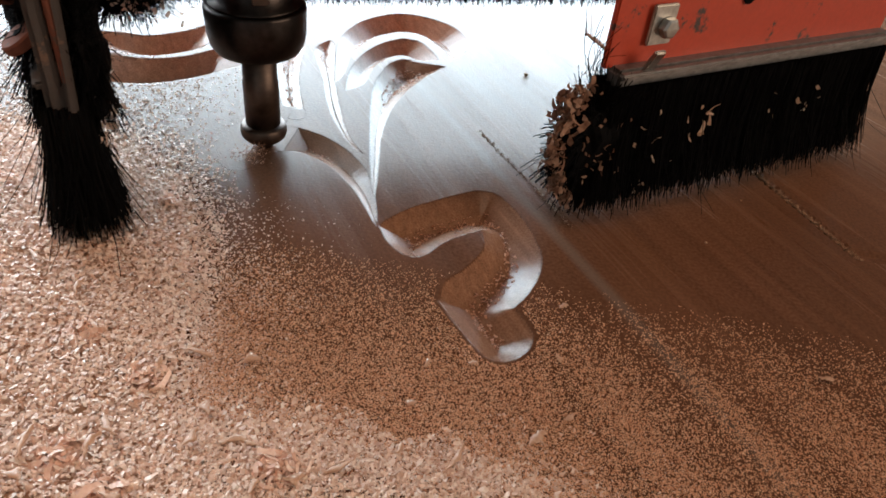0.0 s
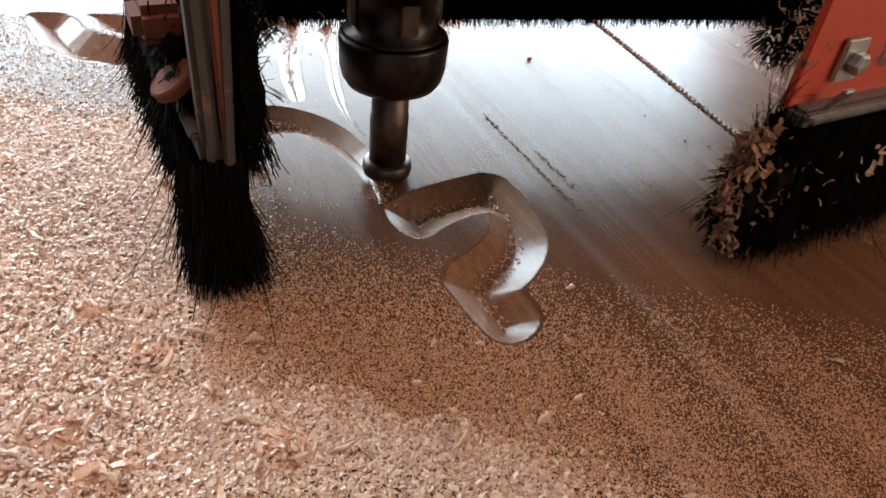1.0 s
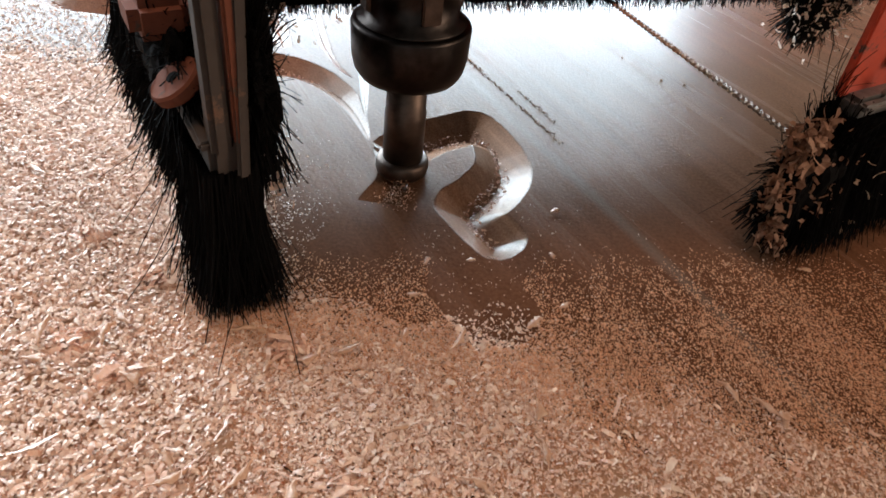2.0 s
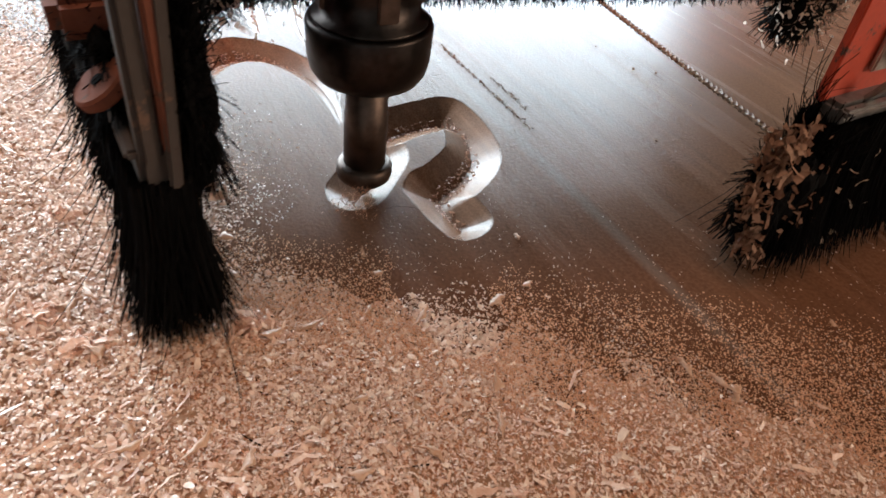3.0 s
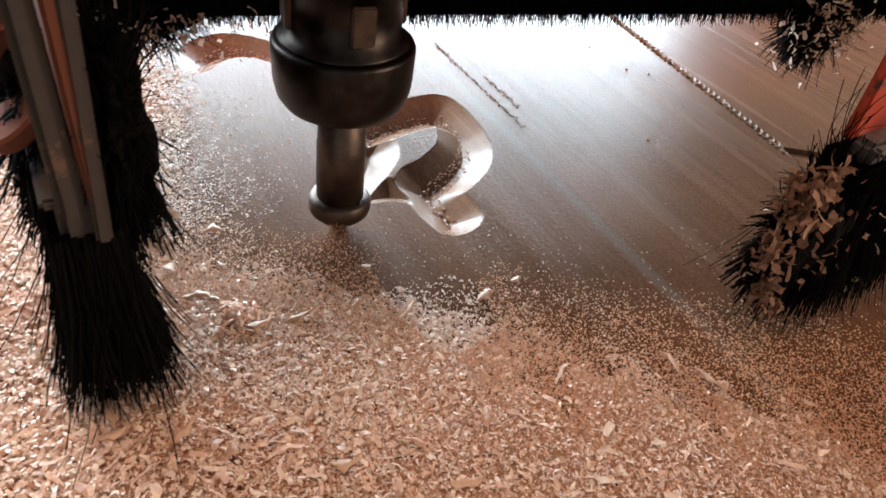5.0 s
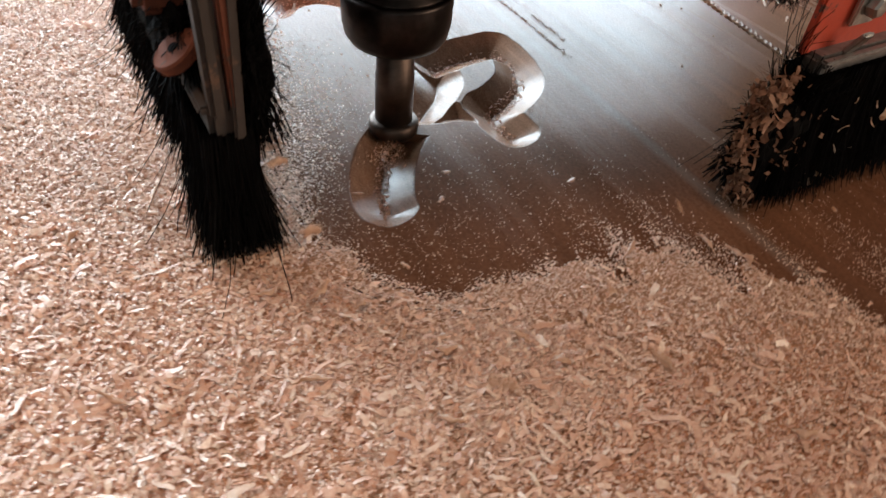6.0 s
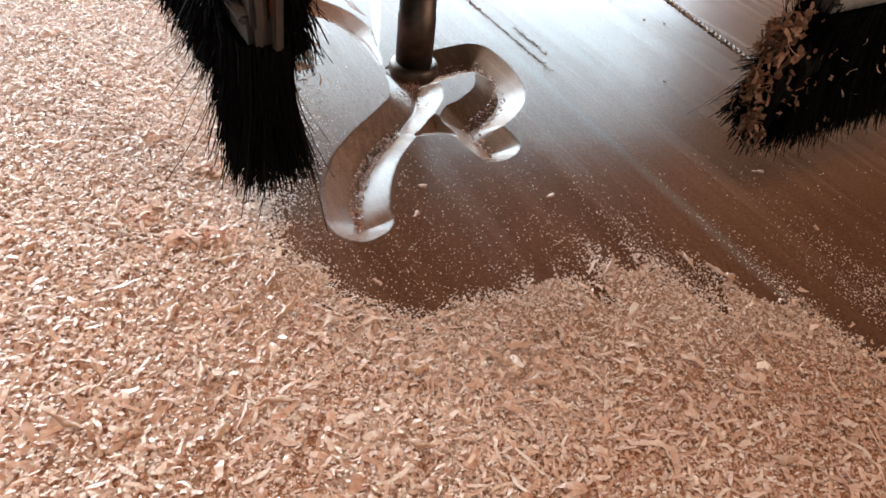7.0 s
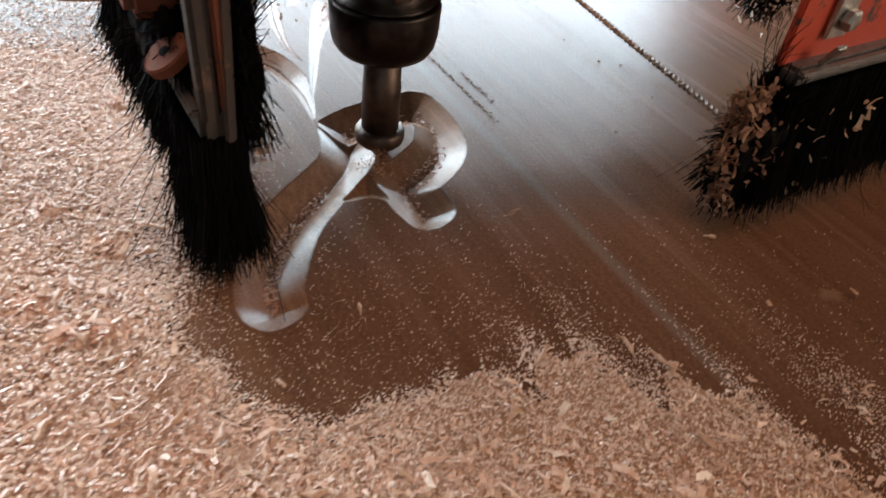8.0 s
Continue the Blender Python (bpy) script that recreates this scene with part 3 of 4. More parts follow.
stuck(FRONT, FRONT_M, "chip_crust", "pale wood chips caught in the black bristles", [
    (0.020, -0.0115, 0.026, 0.004, 0.0006, 0.006, 5, 0.0030), (0.043, -0.0115, 0.027, 0.003, 0.0006, 0.003, 7, 0.0046), (0.060, -0.0112, 0.026, 0.022, 0.0006, 0.005, 7, 0.0022),
    (0.018, -0.0118, 0.006, 0.0022, 0.0006, 0.0010, 4, 0.0040), (0.100, -0.0112, 0.028, 0.006, 0.0006, 0.004, 5, 0.0032)], PALE, 24)
stuck(SIDE, SIDE_M, "chip_crust", "pale shavings tangled in the bristles", [
    (0.010, -0.0085, 0.030, 0.006, 0.002, 0.006, 26, 0.0036), (0.030, -0.0080, 0.028, 0.012, 0.002, 0.008, 26, 0.0034), (0.070, -0.0070, 0.040, 0.02, 0.003, 0.012, 60, 0.0042)], DUST, 22)
stuck(BACK, BACK_M, "chip_crust", "clumps of pinkish shavings hanging in the bristles", [
    (0.005, -0.006, 0.058, 0.010, 0.003, 0.009, 200, 0.0030), (0.035, -0.006, 0.050, 0.014, 0.002, 0.006, 60, 0.0028), (0.236, -0.009, 0.034, 0.009, 0.003, 0.008, 260, 0.0030), (0.012, -0.009, 0.034, 0.012, 0.003, 0.004, 90, 0.0030),
    (0.125, -0.005, 0.046, 0.05, 0.002, 0.003, 40, 0.0024)], DUST, 23)

def build_spray():
    """Fine dust flung out under the cutter."""
    rng = random.Random(71)
    verts, faces = [], []
    for _ in range(420):
        far = rng.random() ** 0.7
        c = Vector((rng.gauss(0.001, 0.0010 + 0.0032 * far), -0.003 - 0.021 * far, max(0.0002, -0.003 + 0.006 * far + rng.gauss(0, 0.0015))))
        r = Euler((rng.uniform(0, 6.3), rng.uniform(0, 6.3), rng.uniform(0, 6.3))).to_matrix()
        base, a = len(verts), rng.uniform(0.00010, 0.00032)
        for q in ((-1, -0.5, 0), (1, -0.6, 0), (0.8, 0.6, 0.2), (-0.9, 0.5, 0.1)):
            verts.append(c + r @ (Vector(q) * a))
        faces.append((base, base + 1, base + 2, base + 3))
    ob = new("dust_spray", mesh_of("dust_spray", verts, faces, CRUMBS))
    ob.parent = head
    tagged(ob, "fine reddish dust flung out by the cutter", kind="stuff")

build_spray()

HEAD_PATH = [
    (0, -0.0867, 0.1769, 0.0051),
    (0.2, -0.0905, 0.1671, 0.0040),
    (0.4, -0.0909, 0.1653, 0.0040),
    (0.6, -0.0748, 0.1746, 0.0040),
    (0.8, -0.0499, 0.1688, 0.0040),
    (1, -0.0366, 0.1572, 0.0023),
    (1.2, -0.0327, 0.1503, 0.0003),
    (2.3, -0.0200, 0.1190, 0.0018),
    (2.5, -0.0214, 0.1384, 0.0025),
    (2.7, -0.0165, 0.1249, 0.0040),
    (2.9, -0.0181, 0.1161, 0.0040),
    (3.1, -0.0243, 0.1002, 0.0040),
    (3.3, -0.0257, 0.1166, 0.0040),
    (3.5, -0.0267, 0.1041, 0.0112),
    (3.7, -0.0265, 0.1016, 0.0040),
    (3.9, -0.0244, 0.0971, 0.0040),
    (4, -0.0212, 0.1068, 0.0019),
    (4.1, -0.0110, 0.1067, 0.0040),
    (4.2, -0.0060, 0.1185, 0.0009),
    (5.3, -0.0256, 0.0644, 0.0079),
    (5.4, -0.0263, 0.0599, 0.0070),
    (5.5, -0.0269, 0.0557, 0.0059),
    (5.7, -0.0265, 0.0508, 0.0040),
    (5.9, -0.0324, 0.0698, -0.0009),
    (6, -0.0305, 0.0882, -0.0004),
    (6.1, -0.0259, 0.0952, 0.0044),
    (6.3, -0.0236, 0.1061, 0.0040),
    (6.5, -0.0262, 0.1025, 0.0056),
    (7, -0.0203, 0.1139, 0.0126),
    (7.5, -0.0149, 0.1191, 0.0091),
    (8, -0.0094, 0.1254, 0.0051),
]


# ---- sawdust and shavings ----
def dust_amount(x, y):
    """How deep the sawdust lies at a place in millimetres, 0 to 1."""
    return np.clip(np.maximum(side_dust(x, y), front_dust(x, y) * (1 - swept(x, y))), 0, 1)

def side_dust(x, y):
    return np.clip((-58 - 0.30 * (y - 60) - x) / 40, 0, 1) * np.clip((190 - y) / 80, 0.12, 1)

def front_dust(x, y):
    across = x * math.cos(GRAIN) + y * math.sin(GRAIN)
    fingers = np.clip((x + 10) / 40, 0.25, 1) * (6 * np.sin(across / 4.7) + 4 * np.sin(across / 2.3 + 1) + 3 * np.sin(across / 11))
    edge = 60 - 9 * np.clip(x / 25, 0, 1) - 0.009 * np.clip(x - 45, 0, None) ** 1.75 + fingers
    return np.clip((edge - y) / 40, 0, 1)

DISC = (-10.0, 54.0, 51.0)   # where the cutter's draught sweeps the board clear near the end

def swept(x, y):
    a = np.arctan2(y - DISC[1], x - DISC[0])
    r = np.hypot(x - DISC[0], y - DISC[1]) + 2.0 * np.sin(5 * a) + 1.2 * np.sin(11 * a + 1)
    return np.clip((DISC[2] - r) / 15, 0, 1)

def flakes(rng, pos, length, width, curl, lift, tilt, steps=(-0.5, 0.0, 0.5)):
    """Curled flakes as one set of vertices and faces: a cross row for each step."""
    n = len(pos)
    ang = rng.uniform(0, 2 * np.pi, n)
    up = np.stack([rng.normal(0, tilt, n), rng.normal(0, tilt, n), np.ones(n)], 1)
    up /= np.linalg.norm(up, axis=1, keepdims=True)
    d = np.stack([np.cos(ang), np.sin(ang), np.zeros(n)], 1)
    d -= up * (d * up).sum(1, keepdims=True)
    d /= np.linalg.norm(d, axis=1, keepdims=True)
    s = np.cross(up, d)
    rows = []
    m = len(steps)
    for k, f in enumerate(steps):
        arch = (curl * (0.25 - f * f))[:, None]
        wide = width * (rng.uniform(0.75, 1.1, n) if 0 < k < m - 1 else rng.uniform(0.25, 0.9, n))
        skew = (rng.normal(0, 0.12 if m == 3 else 0.05, n) * length)[:, None]
        c = pos + d * (f * length)[:, None] + up * (arch + lift[:, None]) + s * skew
        rows += [c - s * wide[:, None] / 2, c + s * wide[:, None] / 2]
    verts = np.stack(rows, 1).reshape(-1, 3)
    b = np.arange(n)[:, None] * 2 * m
    faces = np.vstack([b + 2 * k + [0, 1, 3, 2] for k in range(m - 1)])
    return verts, faces

RNG = np.random.default_rng(11)

def scatter(n, box_mm, keep):
    p = RNG.uniform((box_mm[0], box_mm[2]), (box_mm[1], box_mm[3]), (n, 2))
    return p[RNG.uniform(0, 1, n) < keep(p[:, 0], p[:, 1])]

EARLY = (ARM, LOOP, FAN_OUTER, FAN_INNER, FAN_STEM, STEM_A, STEM_B, RING_A, RING_B)

def in_grooves(p, margin=1.0, outlines=EARLY + (LOBE, BRIDGE, TAIL)):
    out = np.zeros(len(p), bool)
    for o in outlines:
        out |= inside_distance(smooth_outline(o), p[:, 0], p[:, 1]) > -margin
    return out

def build_dust_bed():
    xs, ys = spaced((-330, -170, 5), (-170, 150, 1.6), (150, 330, 6)), spaced((-140, -60, 4), (-60, 200, 1.6), (200, 330, 6))
    x, y = np.meshgrid(xs, ys)
    a = dust_amount(x, y)
    z = np.array([noise.fractal(Vector((p / 9, q / 9, 0)), 1.0, 2.0, 4) for p, q in zip(x.ravel(), y.ravel())]).reshape(x.shape)
    fine = RNG.normal(0, 0.28, x.shape)
    groove = inside_distance(smooth_outline(TAIL), x, y) > -3
    h = np.clip(a - 0.2, 0, 1) * (1.1 + 0.9 * z + fine) - 0.12
    for o in (ARM, LOOP, LOBE, RING_A, RING_B, STEM_A):
        groove |= inside_distance(smooth_outline(o), x, y) > -2
    bare = groove | (a < 0.22)
    keep = ~(bare[:-1, :-1] | bare[1:, :-1] | bare[:-1, 1:] | bare[1:, 1:]).ravel()
    faces = grid_faces(*x.shape)[keep]
    used, inv = np.unique(faces, return_inverse=True)
    verts = (np.stack([x, y, h], -1).reshape(-1, 3) / 1000)[used]
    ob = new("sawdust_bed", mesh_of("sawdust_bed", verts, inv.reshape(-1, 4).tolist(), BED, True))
    tagged(ob, "deep bed of pinkish brown sawdust, darkened for the shade between flakes", "sawdust", kind="stuff")

build_dust_bed()

def heap(name, label, p, length, width, curl, lift, tilt, mat, steps=(-0.5, 0.0, 0.5)):
    verts, faces = flakes(RNG, np.c_[p, np.zeros(len(p))], length, width, curl, lift, tilt, steps)
    ob = new(name, mesh_of(name, verts / 1000, faces.tolist(), mat))
    return tagged(ob, label, "wood chips", kind="stuff")

def streaky(x, y):
    """Bare lanes through the dust, along the machine's long axis."""
    across = x * math.cos(GRAIN) + y * math.sin(GRAIN)
    lanes = np.sin(across / 4.1 + 1.2) + 0.8 * np.sin(across / 9.7 + 0.4) + 0.6 * np.sin(across / 2.3)
    return np.where((x > 25) & (dust_amount(x, y) < 0.3), np.clip(0.55 + 0.5 * lanes, 0.02, 1.3), 1.0)

def grain_density(x, y):
    bare = 0.10 * np.clip((120 - y) / 70, 0, 1)
    gap = x + 58 + 0.30 * (y - 60)
    bare = bare + 0.75 * np.exp(-np.clip(gap, 0, 300) / 13) * np.clip((150 - y) / 60, 0, 1)
    fringe = 0.7 * np.exp(-np.clip(y - 46, 0, 200) / 8)
    return np.clip((dust_amount(x, y) ** 0.75 + fringe * (1 - 0.95 * swept(x, y)) + bare * (1 - 0.3 * swept(x, y))) * streaky(x, y), 0, 1) * 0.8

def drift_density(x, y):
    """Sawdust that lies where the draught will sweep."""
    return np.clip(front_dust(x, y) ** 0.55 + 0.7 * np.exp(-np.clip(y - 46, 0, 200) / 8), 0, 1) * swept(x, y) * 0.8 * (y < DISC[1] + 14)

def veil_density(x, y):
    """The thin film of dust at the start."""
    return 0.9 * np.clip((122 - y) / 50, 0, 1) * np.clip((y - 38) / 10, 0, 1) * np.clip((x + 78) / 15, 0, 1) * (0.45 + 0.55 * np.clip(streaky(x, y), 0, 1))

DRIFTS = []   # each patch of loose dust with its slides: moment and way in millimetres

def build_drifts():
    p = scatter(90000, (-60, 40, 4, 100), drift_density)
    p = p[~in_grooves(p, 1.0, EARLY + (LOBE, BRIDGE))]
    a = np.degrees(np.arctan2(p[:, 1] - DISC[1], p[:, 0] - DISC[0])) % 360
    a = (a - 150) % 360
    for k in range(9):
        lo, hi = 150 + 27 * k, 150 + 27 * (k + 1)
        q = p[(a >= 27 * k) & (a < 27 * (k + 1))]
        n = len(q)
        if n < 20:
            continue
        ln = RNG.uniform(0.4, 1.15, n) * np.where(RNG.uniform(0, 1, n) < 0.13, 2.1, 1.0)
        ob = heap("sawdust_drift", "loose pinkish sawdust that the draught sweeps aside", q, ln, ln * RNG.uniform(0.35, 0.8, n), ln * RNG.uniform(0.1, 0.8, n),
                  0.1 + 1.6 * front_dust(q[:, 0], q[:, 1]) * RNG.uniform(0.1, 1.2, n), 0.55, DUST)
        mid = radians((lo + hi) / 2)
        DRIFTS.append((ob, ((5.60, 12 * math.cos(mid), -46),)))
    p = scatter(260000, (-80, 150, 36, 124), veil_density)
    p = p[~in_grooves(p, 1.0, EARLY)]
    for k in range(8):
        q = p[(p[:, 0] >= -80 + 29 * k) & (p[:, 0] < -51 + 29 * k)]
        n = len(q)
        ln = RNG.uniform(0.24, 0.62, n)
        ob = heap("dust_film", "thin film of reddish sawdust over the board", q, ln, ln * RNG.uniform(0.4, 0.9, n), ln * 0.4, 0.06 + RNG.uniform(0, 0.35, n), 0.5, FILM)
        side = -24 if k < 3 else 22 if k < 5 else 4
        DRIFTS.append((ob, ((1.30 + 0.08 * k, 4, -44), (5.62, side, -54))))

def build_chips():
    # grains wherever dust lies, thinning out over the bare board
    p = scatter(680000, (-250, 190, -75, 240), grain_density)
    p = p[~in_grooves(p)]
    n = len(p)
    a = dust_amount(p[:, 0], p[:, 1])
    ln = RNG.uniform(0.4, 1.15, n) * (1 + 0.6 * (p[:, 0] < -45)) * (0.55 + 0.45 * np.clip(a * 4, 0, 1))
    heap("sawdust_grains", "loose pinkish sawdust grains scattered over the board", p, ln, ln * RNG.uniform(0.35, 0.8, n), ln * RNG.uniform(0.1, 0.8, n),
         0.08 + a * RNG.uniform(0.1, 2.7, n), 0.55, DUST)
    # curled shavings towards the camera
    p = scatter(52000, (-150, 150, -75, 60), lambda x, y: (np.clip((26 - y) / 62, 0, 1) + 0.06 * (y < 44) * streaky(x, y)) * (1 - swept(x, y)))
    p = p[~in_grooves(p, 3)]
    n = len(p)
    ln = RNG.gamma(2.0, 0.55, n) + 0.55
    heap("wood_shavings", "thin curled orange-brown wood shavings lying on sawdust", p, ln, 0.35 + ln * RNG.uniform(0.12, 0.38, n), ln * RNG.uniform(0.1, 0.7, n),
         0.6 + RNG.uniform(0, 2.6, n), 0.6, CHIPS)
    # long flat strips on top of them
    p = scatter(2600, (-140, 140, -75, 40), lambda x, y: (np.clip((14 - y) / 50, 0, 1) ** 0.8 + 0.03) * (1 - swept(x, y)))
    p = p[~in_grooves(p, 3)]
    n = len(p)
    ln = RNG.gamma(3.0, 1.0, n) + 1.6
    heap("wood_strips", "long flat orange-brown wood strips lying on sawdust", p, ln, 0.4 + RNG.gamma(2.0, 0.28, n), ln * RNG.uniform(-0.15, 0.45, n),
         1.6 + RNG.uniform(0, 1.6, n), 0.28, CHIPS, (-0.5, -0.25, 0.0, 0.25, 0.5))
    # crumbs left in the bottoms of the grooves
    crumbs = []
    for outline, corners, deep, count in ((LOOP, (0, 13, 29), 7.5, 5200), (TAIL, (), 8.0, 7000), (ARM, (0,), 6.5, 6000), (FAN_STEM, (6, 12), 4.5, 4000), (STEM_B, (3,), 3.0, 3000), (STEM_A, (3,), 3.5, 3000)):
        line = smooth_outline(outline, corners)
        q = RNG.uniform(line.min(0), line.max(0), (count, 2))
        d = inside_distance(line, q[:, 0], q[:, 1])
        ok = (d > deep) & (RNG.uniform(0, 1, count) < 0.7)
        crumbs.append(np.c_[q[ok], -SLOPE * d[ok] + 0.25])
    q = np.vstack(crumbs)
    n = len(q)
    ln = RNG.uniform(0.4, 1.3, n)
    verts, faces = flakes(RNG, q, ln, ln * 0.6, ln * 0.5, RNG.uniform(0, 0.5, n), 0.6)
    tagged(new("groove_crumbs", mesh_of("groove_crumbs", verts / 1000, faces.tolist(), CRUMBS)), "reddish wood crumbs in the bottoms of the grooves", "wood chips", kind="stuff")
    # dust caught in the joint and along the scratches beside it
    along = np.array((-math.sin(GRAIN), math.cos(GRAIN)))
    for name, start, way, wide, count, far in (("joint_dust", CRACK[0] - CRACK[1] * 145, CRACK[1], 0.8, 5200, 400), ("scratch_dust", (31, 154), along, 0.8, 330, 72),
                                               ("scratch_dust", (29, 168), along, 0.9, 130, 26)):
        f = far * RNG.uniform(0, 1, count)
        lane = np.array(start) + np.outer(f, way) + np.outer(RNG.normal(0, wide * 0.6, count), (way[1], -way[0]))
        lane = lane[~in_grooves(lane, 0.3)]
        n = len(lane)
        deep = name == "joint_dust"
        ln = RNG.uniform(0.5, 1.5, n) * (1.0 if deep else 0.7)
        heap(name, "line of dark sawdust along the board", lane, ln, ln * 0.6, ln * 0.4, np.full(n, -0.9 if deep else 0.05) + RNG.uniform(0, 0.4, n), 0.5, DARKDUST)

build_chips()
build_drifts()


# Shavings large enough to pick up one by one.
LARGE = [(-31, 39), (-22, 44), (-39, 35), (3, 51), (-7, 24), (-12, 18), (69, 47), (23, 34), (80, 41), (-77, 37), (-57, 53), (-74, 63), (-51, 7), (-57, 44), (-76, 43),
         (-90, 34), (-88, 26), (101, 99), (-53, 70), (-67, 69), (-106, 83), (-137, 132), (-49, 3), (-25, 4), (10, 12), (24, 22), (78, 43), (-123, 92), (-36, 6), (-3, 5),
         (25, -6), (-49, -17), (-30, -21), (1, -26), (-70, -33), (80, -17), (-66, 25), (-104, 13)]

def shaving_mesh(rng, length, width, curl, twist):
    """A torn ribbon of wood, 0.2 mm thick, curled along its length."""
    verts, faces, n = [], [], 9
    for k in range(n + 1):
        f = k / n - 0.5
        w = width * (1 - 0.8 * (2 * abs(f)) ** 2) * rng.uniform(0.45, 1.25) + 0.0002
        c = Vector((length * f, length * 0.07 * math.sin(5 * f + twist) + rng.uniform(-0.0003, 0.0003), length * curl * (0.25 - f * f)))
        tilt = twist * f
        side = Vector((0.1, math.cos(tilt), math.sin(tilt)))
        for h in (0.0, 0.0002):
            for q in (-0.5, 0.0, 0.5):
                verts.append(c + side * (w * q) + Vector((0, 0, h + width * 0.25 * (0.25 - q * q))))
    for k in range(n):
        a, b = 6 * k, 6 * k + 6
        for q in (0, 1):
            faces += [(a + q + 1, a + q, b + q, b + q + 1), (a + 3 + q, a + 4 + q, b + 4 + q, b + 3 + q)]
        faces += [(a, a + 3, b + 3, b), (a + 5, a + 2, b + 2, b + 5)]
    return mesh_of("large_shaving", verts, faces, PALE, True)

def build_large_shavings():
    rng = random.Random(31)
    kinds = [shaving_mesh(rng, *q) for q in ((0.0070, 0.0017, 0.25, 1.6), (0.0095, 0.0014, 0.18, 2.2), (0.0055, 0.0022, 0.35, 1.0), (0.0110, 0.0012, 0.15, -2.4), (0.0040, 0.0020, 0.4, 0.8))]
    for x, y in LARGE:
        ob = new("large_shaving", rng.choice(kinds))
        ob.matrix_world = pose(x / 1000, y / 1000, 0.0012 + 0.0022 * float(dust_amount(np.array(x), np.array(y))), rng.uniform(-18, 18), rng.uniform(-14, 14), rng.uniform(0, 360))
        tagged(ob, "long curled orange-brown wood shaving resting on sawdust", "wood shaving", "large shavings")
        swept_aside(ob, x, y)
    flown = []
    for k in range(15):
        size = rng.uniform(0.0025, 0.004) * (1 if k < 9 else 1.9)
        ob = new("flying_chip", shaving_mesh(rng, size, 0.0014 if k < 9 else 0.0026, 0.2, 0.6))
        flown.append(tagged(ob, "pale wood chip thrown up by the cutter", "wood chip", "thrown chips"))
    return flown

def swept_aside(ob, x, y):
    d = Vector((x - DISC[0], y - DISC[1]))
    if d.length < DISC[2]:
        d = d.normalized() * (DISC[2] + 6 - d.length)
        DRIFTS.append((ob, ((5.66, d.x, min(d.y, -12)),)))

def build_loose_bristle():
    """A fallen hair, bent in an arc on the swept board."""
    verts, faces = [], []
    for k in range(25):
        a = radians(-114 + 46 * k / 24)
        c = Vector((-9 + 53 * math.cos(a) + 0.3 * math.sin(k * 1.7), 60 + 53 * math.sin(a), 0.9 + 0.25 * math.sin(k * 0.9)))
        out = Vector((math.cos(a), math.sin(a), 0))
        for q in range(3):
            verts.append((c + out * (0.16 * math.cos(q * 2.094)) + Vector((0, 0, 0.16 * math.sin(q * 2.094)))) / 1000)
    faces = [(3 * k + q, 3 * k + (q + 1) % 3, 3 * k + 3 + (q + 1) % 3, 3 * k + 3 + q) for k in range(24) for q in range(3)]
    tagged(new("loose_bristle", mesh_of("loose_bristle", verts, faces, BRISTLE)), "fallen black bristle lying in an arc on sawdust", "bristle")

def build_clumps():
    """Little heaps of longer shavings that stick up out of the sawdust."""
    for x, y, r in ((-150, 96, 4.5), (-158, 128, 5), (-128, 104, 4), (-84, 34, 6), (-70, 27, 6), (-112, 18, 6), (-120, 60, 4), (-98, 70, 5), (-36, 41, 5), (-76, 60, 5), (-168, 70, 5), (-140, 40, 5), (-104, 132, 3.5)):
        n = int(26 * r)
        p = np.c_[RNG.normal(x, r * 0.5, n), RNG.normal(y, r * 0.45, n)]
        h = np.exp(-(((p[:, 0] - x) / r) ** 2 + ((p[:, 1] - y) / r) ** 2)) * r * 0.45
        ln = RNG.gamma(2.5, 0.7, n) + 0.6
        ob = heap("shaving_clump", "small clump of orange shavings on the sawdust", p, ln, 0.3 + ln * RNG.uniform(0.15, 0.4, n), ln * 0.5, 0.6 + h * RNG.uniform(0.2, 1.2, n), 0.8, CHIPS)
        tagged(ob, category="wood shavings", group="shaving clumps", kind="thing")
        swept_aside(ob, x, y)

SPECKS = [(75, 217, 0.6), (84.5, 216, 0.55), (77, 158, 0.5), (8, 277, 1.2), (60, 235, 0.4), (95, 190, 0.45)]

def build_specks():
    """A few dark crumbs on the bare board."""
    rng = random.Random(51)
    for x, y, r in SPECKS:
        bm = bmesh.new()
        bmesh.ops.create_icosphere(bm, subdivisions=2, radius=r / 1000)
        for v in bm.verts:
            v.co *= rng.uniform(0.7, 1.25)
            v.co.z = v.co.z * 0.6 + r / 1000 * 0.4
        me = bpy.data.meshes.new("dark_crumb")
        bm.to_mesh(me)
        bm.free()
        me.materials.append(DARKDUST)
        ob = new("dark_crumb", me)
        ob.matrix_world = pose(x / 1000, y / 1000, 0.0002)
        tagged(ob, "small dark crumb of wood on the bare board", "crumb", "dark crumbs")

build_clumps()
build_specks()
build_loose_bristle()
FLOWN = build_large_shavings()


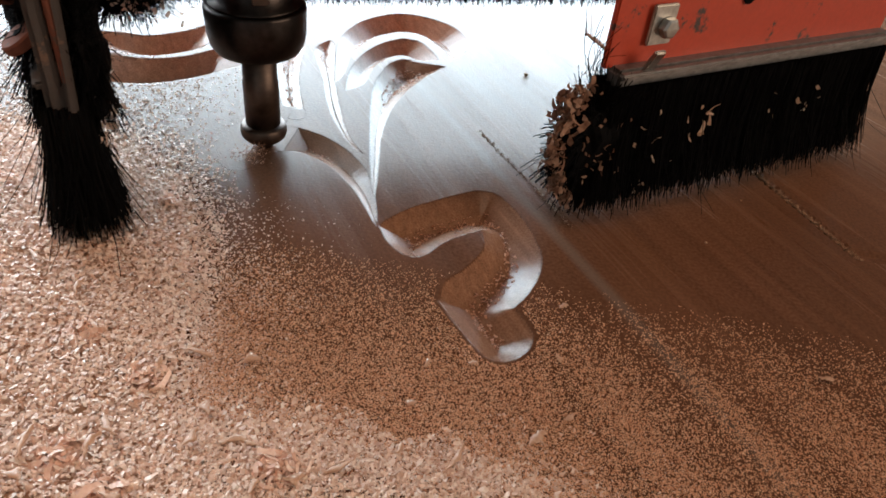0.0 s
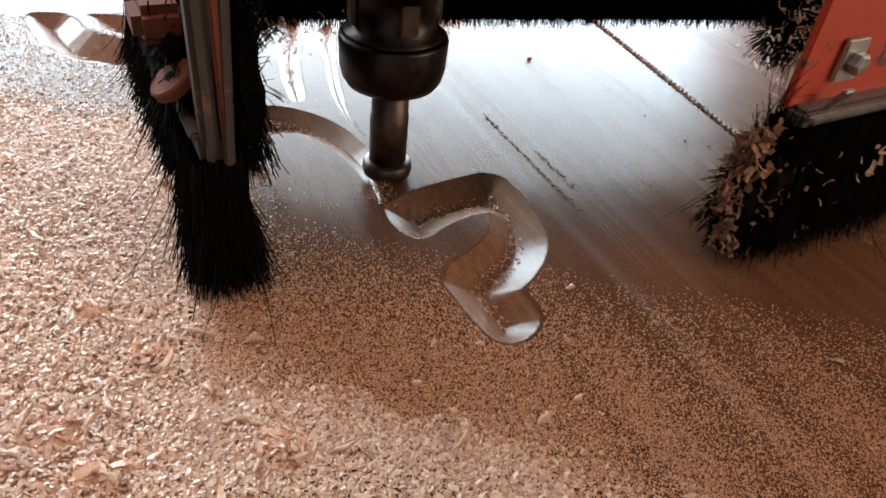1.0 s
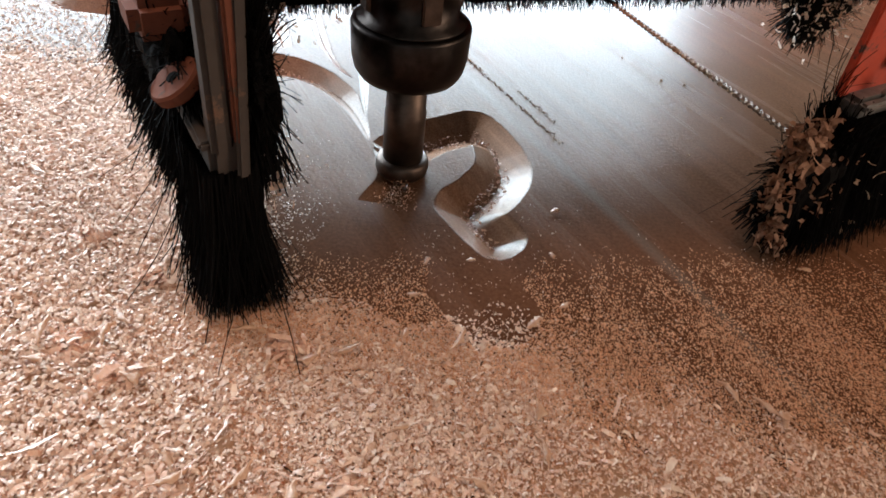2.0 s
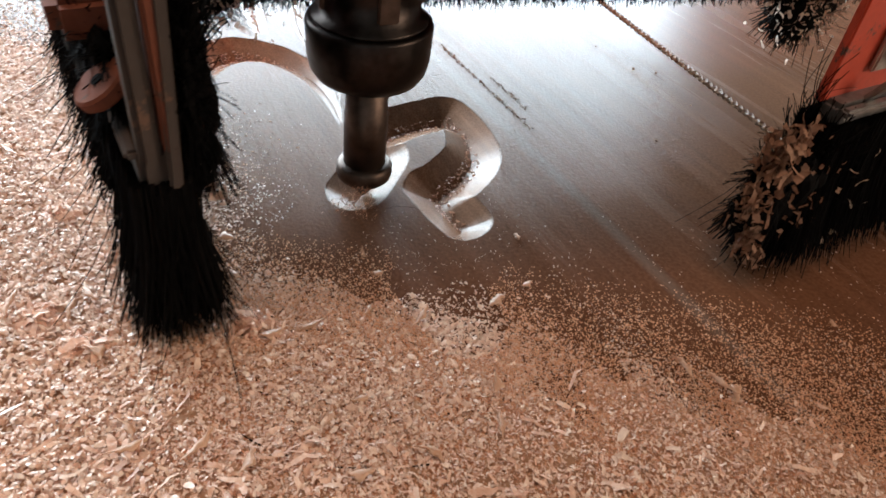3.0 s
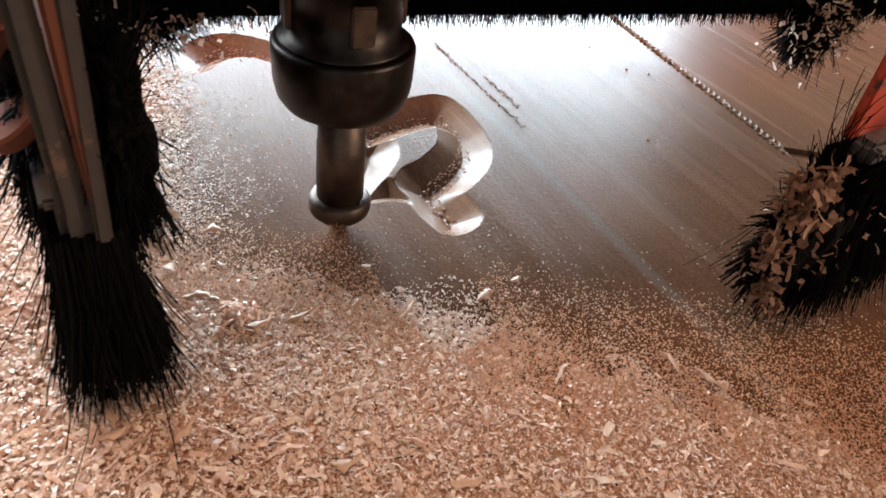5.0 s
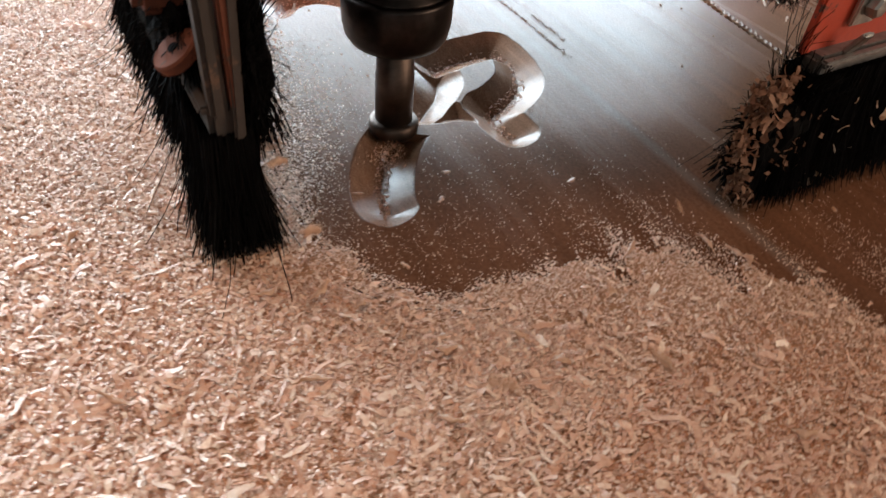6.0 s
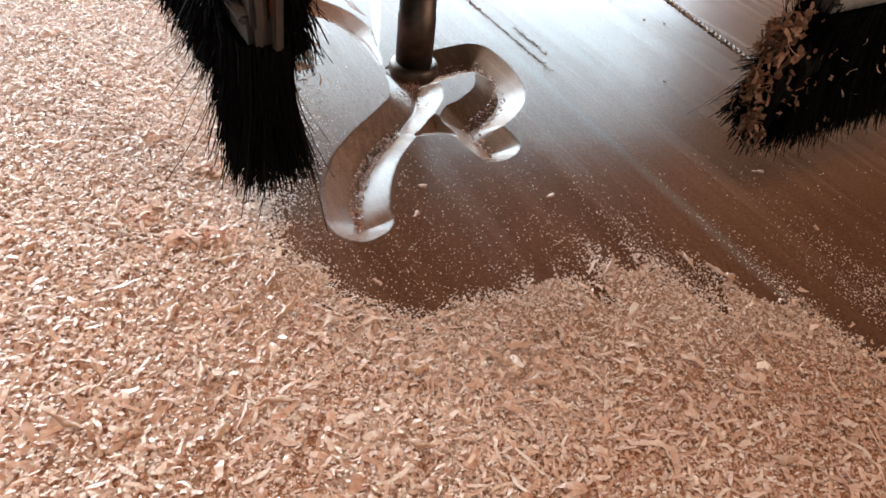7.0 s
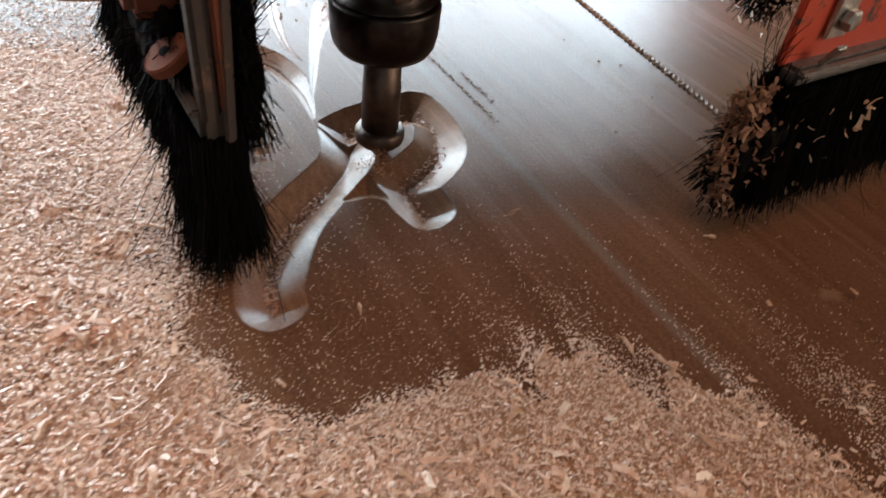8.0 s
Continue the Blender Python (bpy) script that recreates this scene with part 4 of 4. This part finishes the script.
# ---- an assumed workshop round the machine, out of view, which bounds the light ----
def build_room():
    def slab(name, size, at, mat, label):
        bm = bmesh.new()
        box(bm, size, Matrix.Translation(at))
        me = bpy.data.meshes.new(name)
        bm.to_mesh(me)
        bm.free()
        me.materials.append(mat)
        tagged(new(name, me), label, name.split("_")[0], kind="structure")
    slab("floor", (8, 8, 0.1), (0, 0, -0.9), CONCRETE, "grey concrete workshop floor")
    slab("ceiling", (8, 8, 0.1), (0, 0, 2.6), WALLPAINT, "grey workshop ceiling")
    slab("wall_south", (8, 0.15, 3.5), (0, -3.2, 0.85), WALLPAINT, "grey plastered workshop wall")
    slab("wall_east_a", (0.15, 2.6, 3.5), (3.2, -2.7, 0.85), WALLPAINT, "grey plastered workshop wall beside the opening")
    slab("wall_east_b", (0.15, 3.7, 3.5), (3.2, 2.15, 0.85), WALLPAINT, "grey plastered workshop wall beside the opening")
    slab("wall_east_c", (0.15, 1.7, 1.45), (3.2, -0.55, -0.175), WALLPAINT, "grey plastered wall below the opening")
    slab("wall_east_d", (0.15, 1.7, 0.9), (3.2, -0.55, 2.15), WALLPAINT, "grey plastered wall above the opening")
    # The opening in this wall is invented, to hold the western fill.
    slab("wall_west_a", (0.15, 4.8, 3.5), (-3.2, -1.6, 0.85), WALLPAINT, "grey plastered workshop wall beside the opening")
    slab("wall_west_b", (0.15, 1.3, 3.5), (-3.2, 3.35, 0.85), WALLPAINT, "grey plastered workshop wall beside the opening")
    slab("wall_west_c", (0.15, 1.9, 1.7), (-3.2, 1.75, -0.05), WALLPAINT, "grey plastered wall below the opening")
    slab("wall_west_d", (0.15, 1.9, 0.5), (-3.2, 1.75, 2.35), WALLPAINT, "grey plastered wall above the opening")
    slab("wall_north_a", (0.7, 0.15, 3.5), (-2.87, 2.8, 0.85), WALLPAINT, "grey plastered workshop wall beside the doorway")
    slab("wall_north_b", (2.2, 0.15, 3.5), (2.1, 2.8, 0.85), WALLPAINT, "grey plastered workshop wall beside the doorway")
    slab("wall_north_c", (3.52, 0.15, 0.9), (-0.76, 2.8, 2.15), WALLPAINT, "grey plastered wall above the doorway")
    slab("machine_bed", (2.2, 1.9, 0.1), (0, 0.3, -0.085), STRIP, "grey metal machine bed under the board")

build_room()


# ---- what moves ----
# Thrown chips: start on the board, moment and place in the air, landing.
THROWS = [
    ((0.004, 0.083), 2.30, (0.054, 0.075, 0.030), (0.112, 0.070)), ((0.028, 0.112), 2.30, (0.085, 0.089, 0.040), (0.140, 0.080)),
    ((-0.008, 0.080), 3.00, (-0.012, 0.051, 0.020), (-0.016, 0.020)), ((0.027, 0.090), 4.20, (0.060, 0.120, 0.020), (0.110, 0.120)),
    ((-0.046, 0.058), 6.10, (-0.026, 0.034, 0.020), (0.004, 0.012)), ((-0.044, 0.046), 6.10, (-0.009, 0.022, 0.020), (0.022, 0.006)),
    ((-0.010, 0.066), 8.00, (0.034, 0.061, 0.030), None), ((0.030, 0.070), 8.00, (0.109, 0.045, 0.030), None), ((-0.010, 0.052), 8.00, (-0.001, 0.040, 0.010), None),
    ((0.006, 0.024), 6.00, (0.040, -0.024, 0.030), (0.062, -0.050)), ((-0.012, 0.022), 6.00, (0.010, -0.035, 0.030), (0.018, -0.066)), ((-0.030, 0.030), 6.00, (-0.035, -0.001, 0.030), (-0.040, -0.030)),
    ((-0.048, 0.046), 6.00, (-0.049, 0.022, 0.030), (-0.062, 0.000)), ((0.022, 0.062), 6.00, (0.054, 0.038, 0.020), (0.084, 0.020)), ((-0.112, 0.112), 8.00, (-0.050, 0.154, 0.020), None),
]


def motions():
    walk(head, [(t, pose(x, y, z)) for t, x, y, z in HEAD_PATH])
    walk(TOOL, [(0.1 * k, pose(0, 0, 0, 0, 0, 72 * k % 360)) for k in range(81)])
    for ob, t in PIECES:
        rows = [(0.0, pose(0, 0, 0))] if t > 0.05 else []
        walk(ob, rows + [(t if rows else 0.0, pose(0, 0, 0)), (t + 0.12, pose(0, 0, -0.011)), (8.0, pose(0, 0, -0.011))])
    for ob, slides in DRIFTS:
        m = ob.matrix_world.copy()
        rows = [(0.0, m)]
        for t, dx, dy in slides:
            n = Matrix.Translation((dx / 1000, dy / 1000, 0.0006)) @ m
            rows += [(t, m), (t + (0.7 if t < 3 else 0.32), n)]
            m = n
        walk(ob, rows + [(8.0, m)])
    for k, (ob, (start, t, air, land)) in enumerate(zip(FLOWN, THROWS)):
        spin = 31 * k
        rows = [(0.0, pose(*start, 0.0006, 0, 0, spin)), (t - 0.2, pose(*start, 0.0006, 0, 0, spin)), (t, pose(*air, 60, 20, spin + 40))]
        if land:
            rows += [(t + 0.2, pose(*land, 0.0025, 10, 5, spin + 70)), (8.0, pose(*land, 0.0025, 10, 5, spin + 70))]
        walk(ob, rows)


motions()
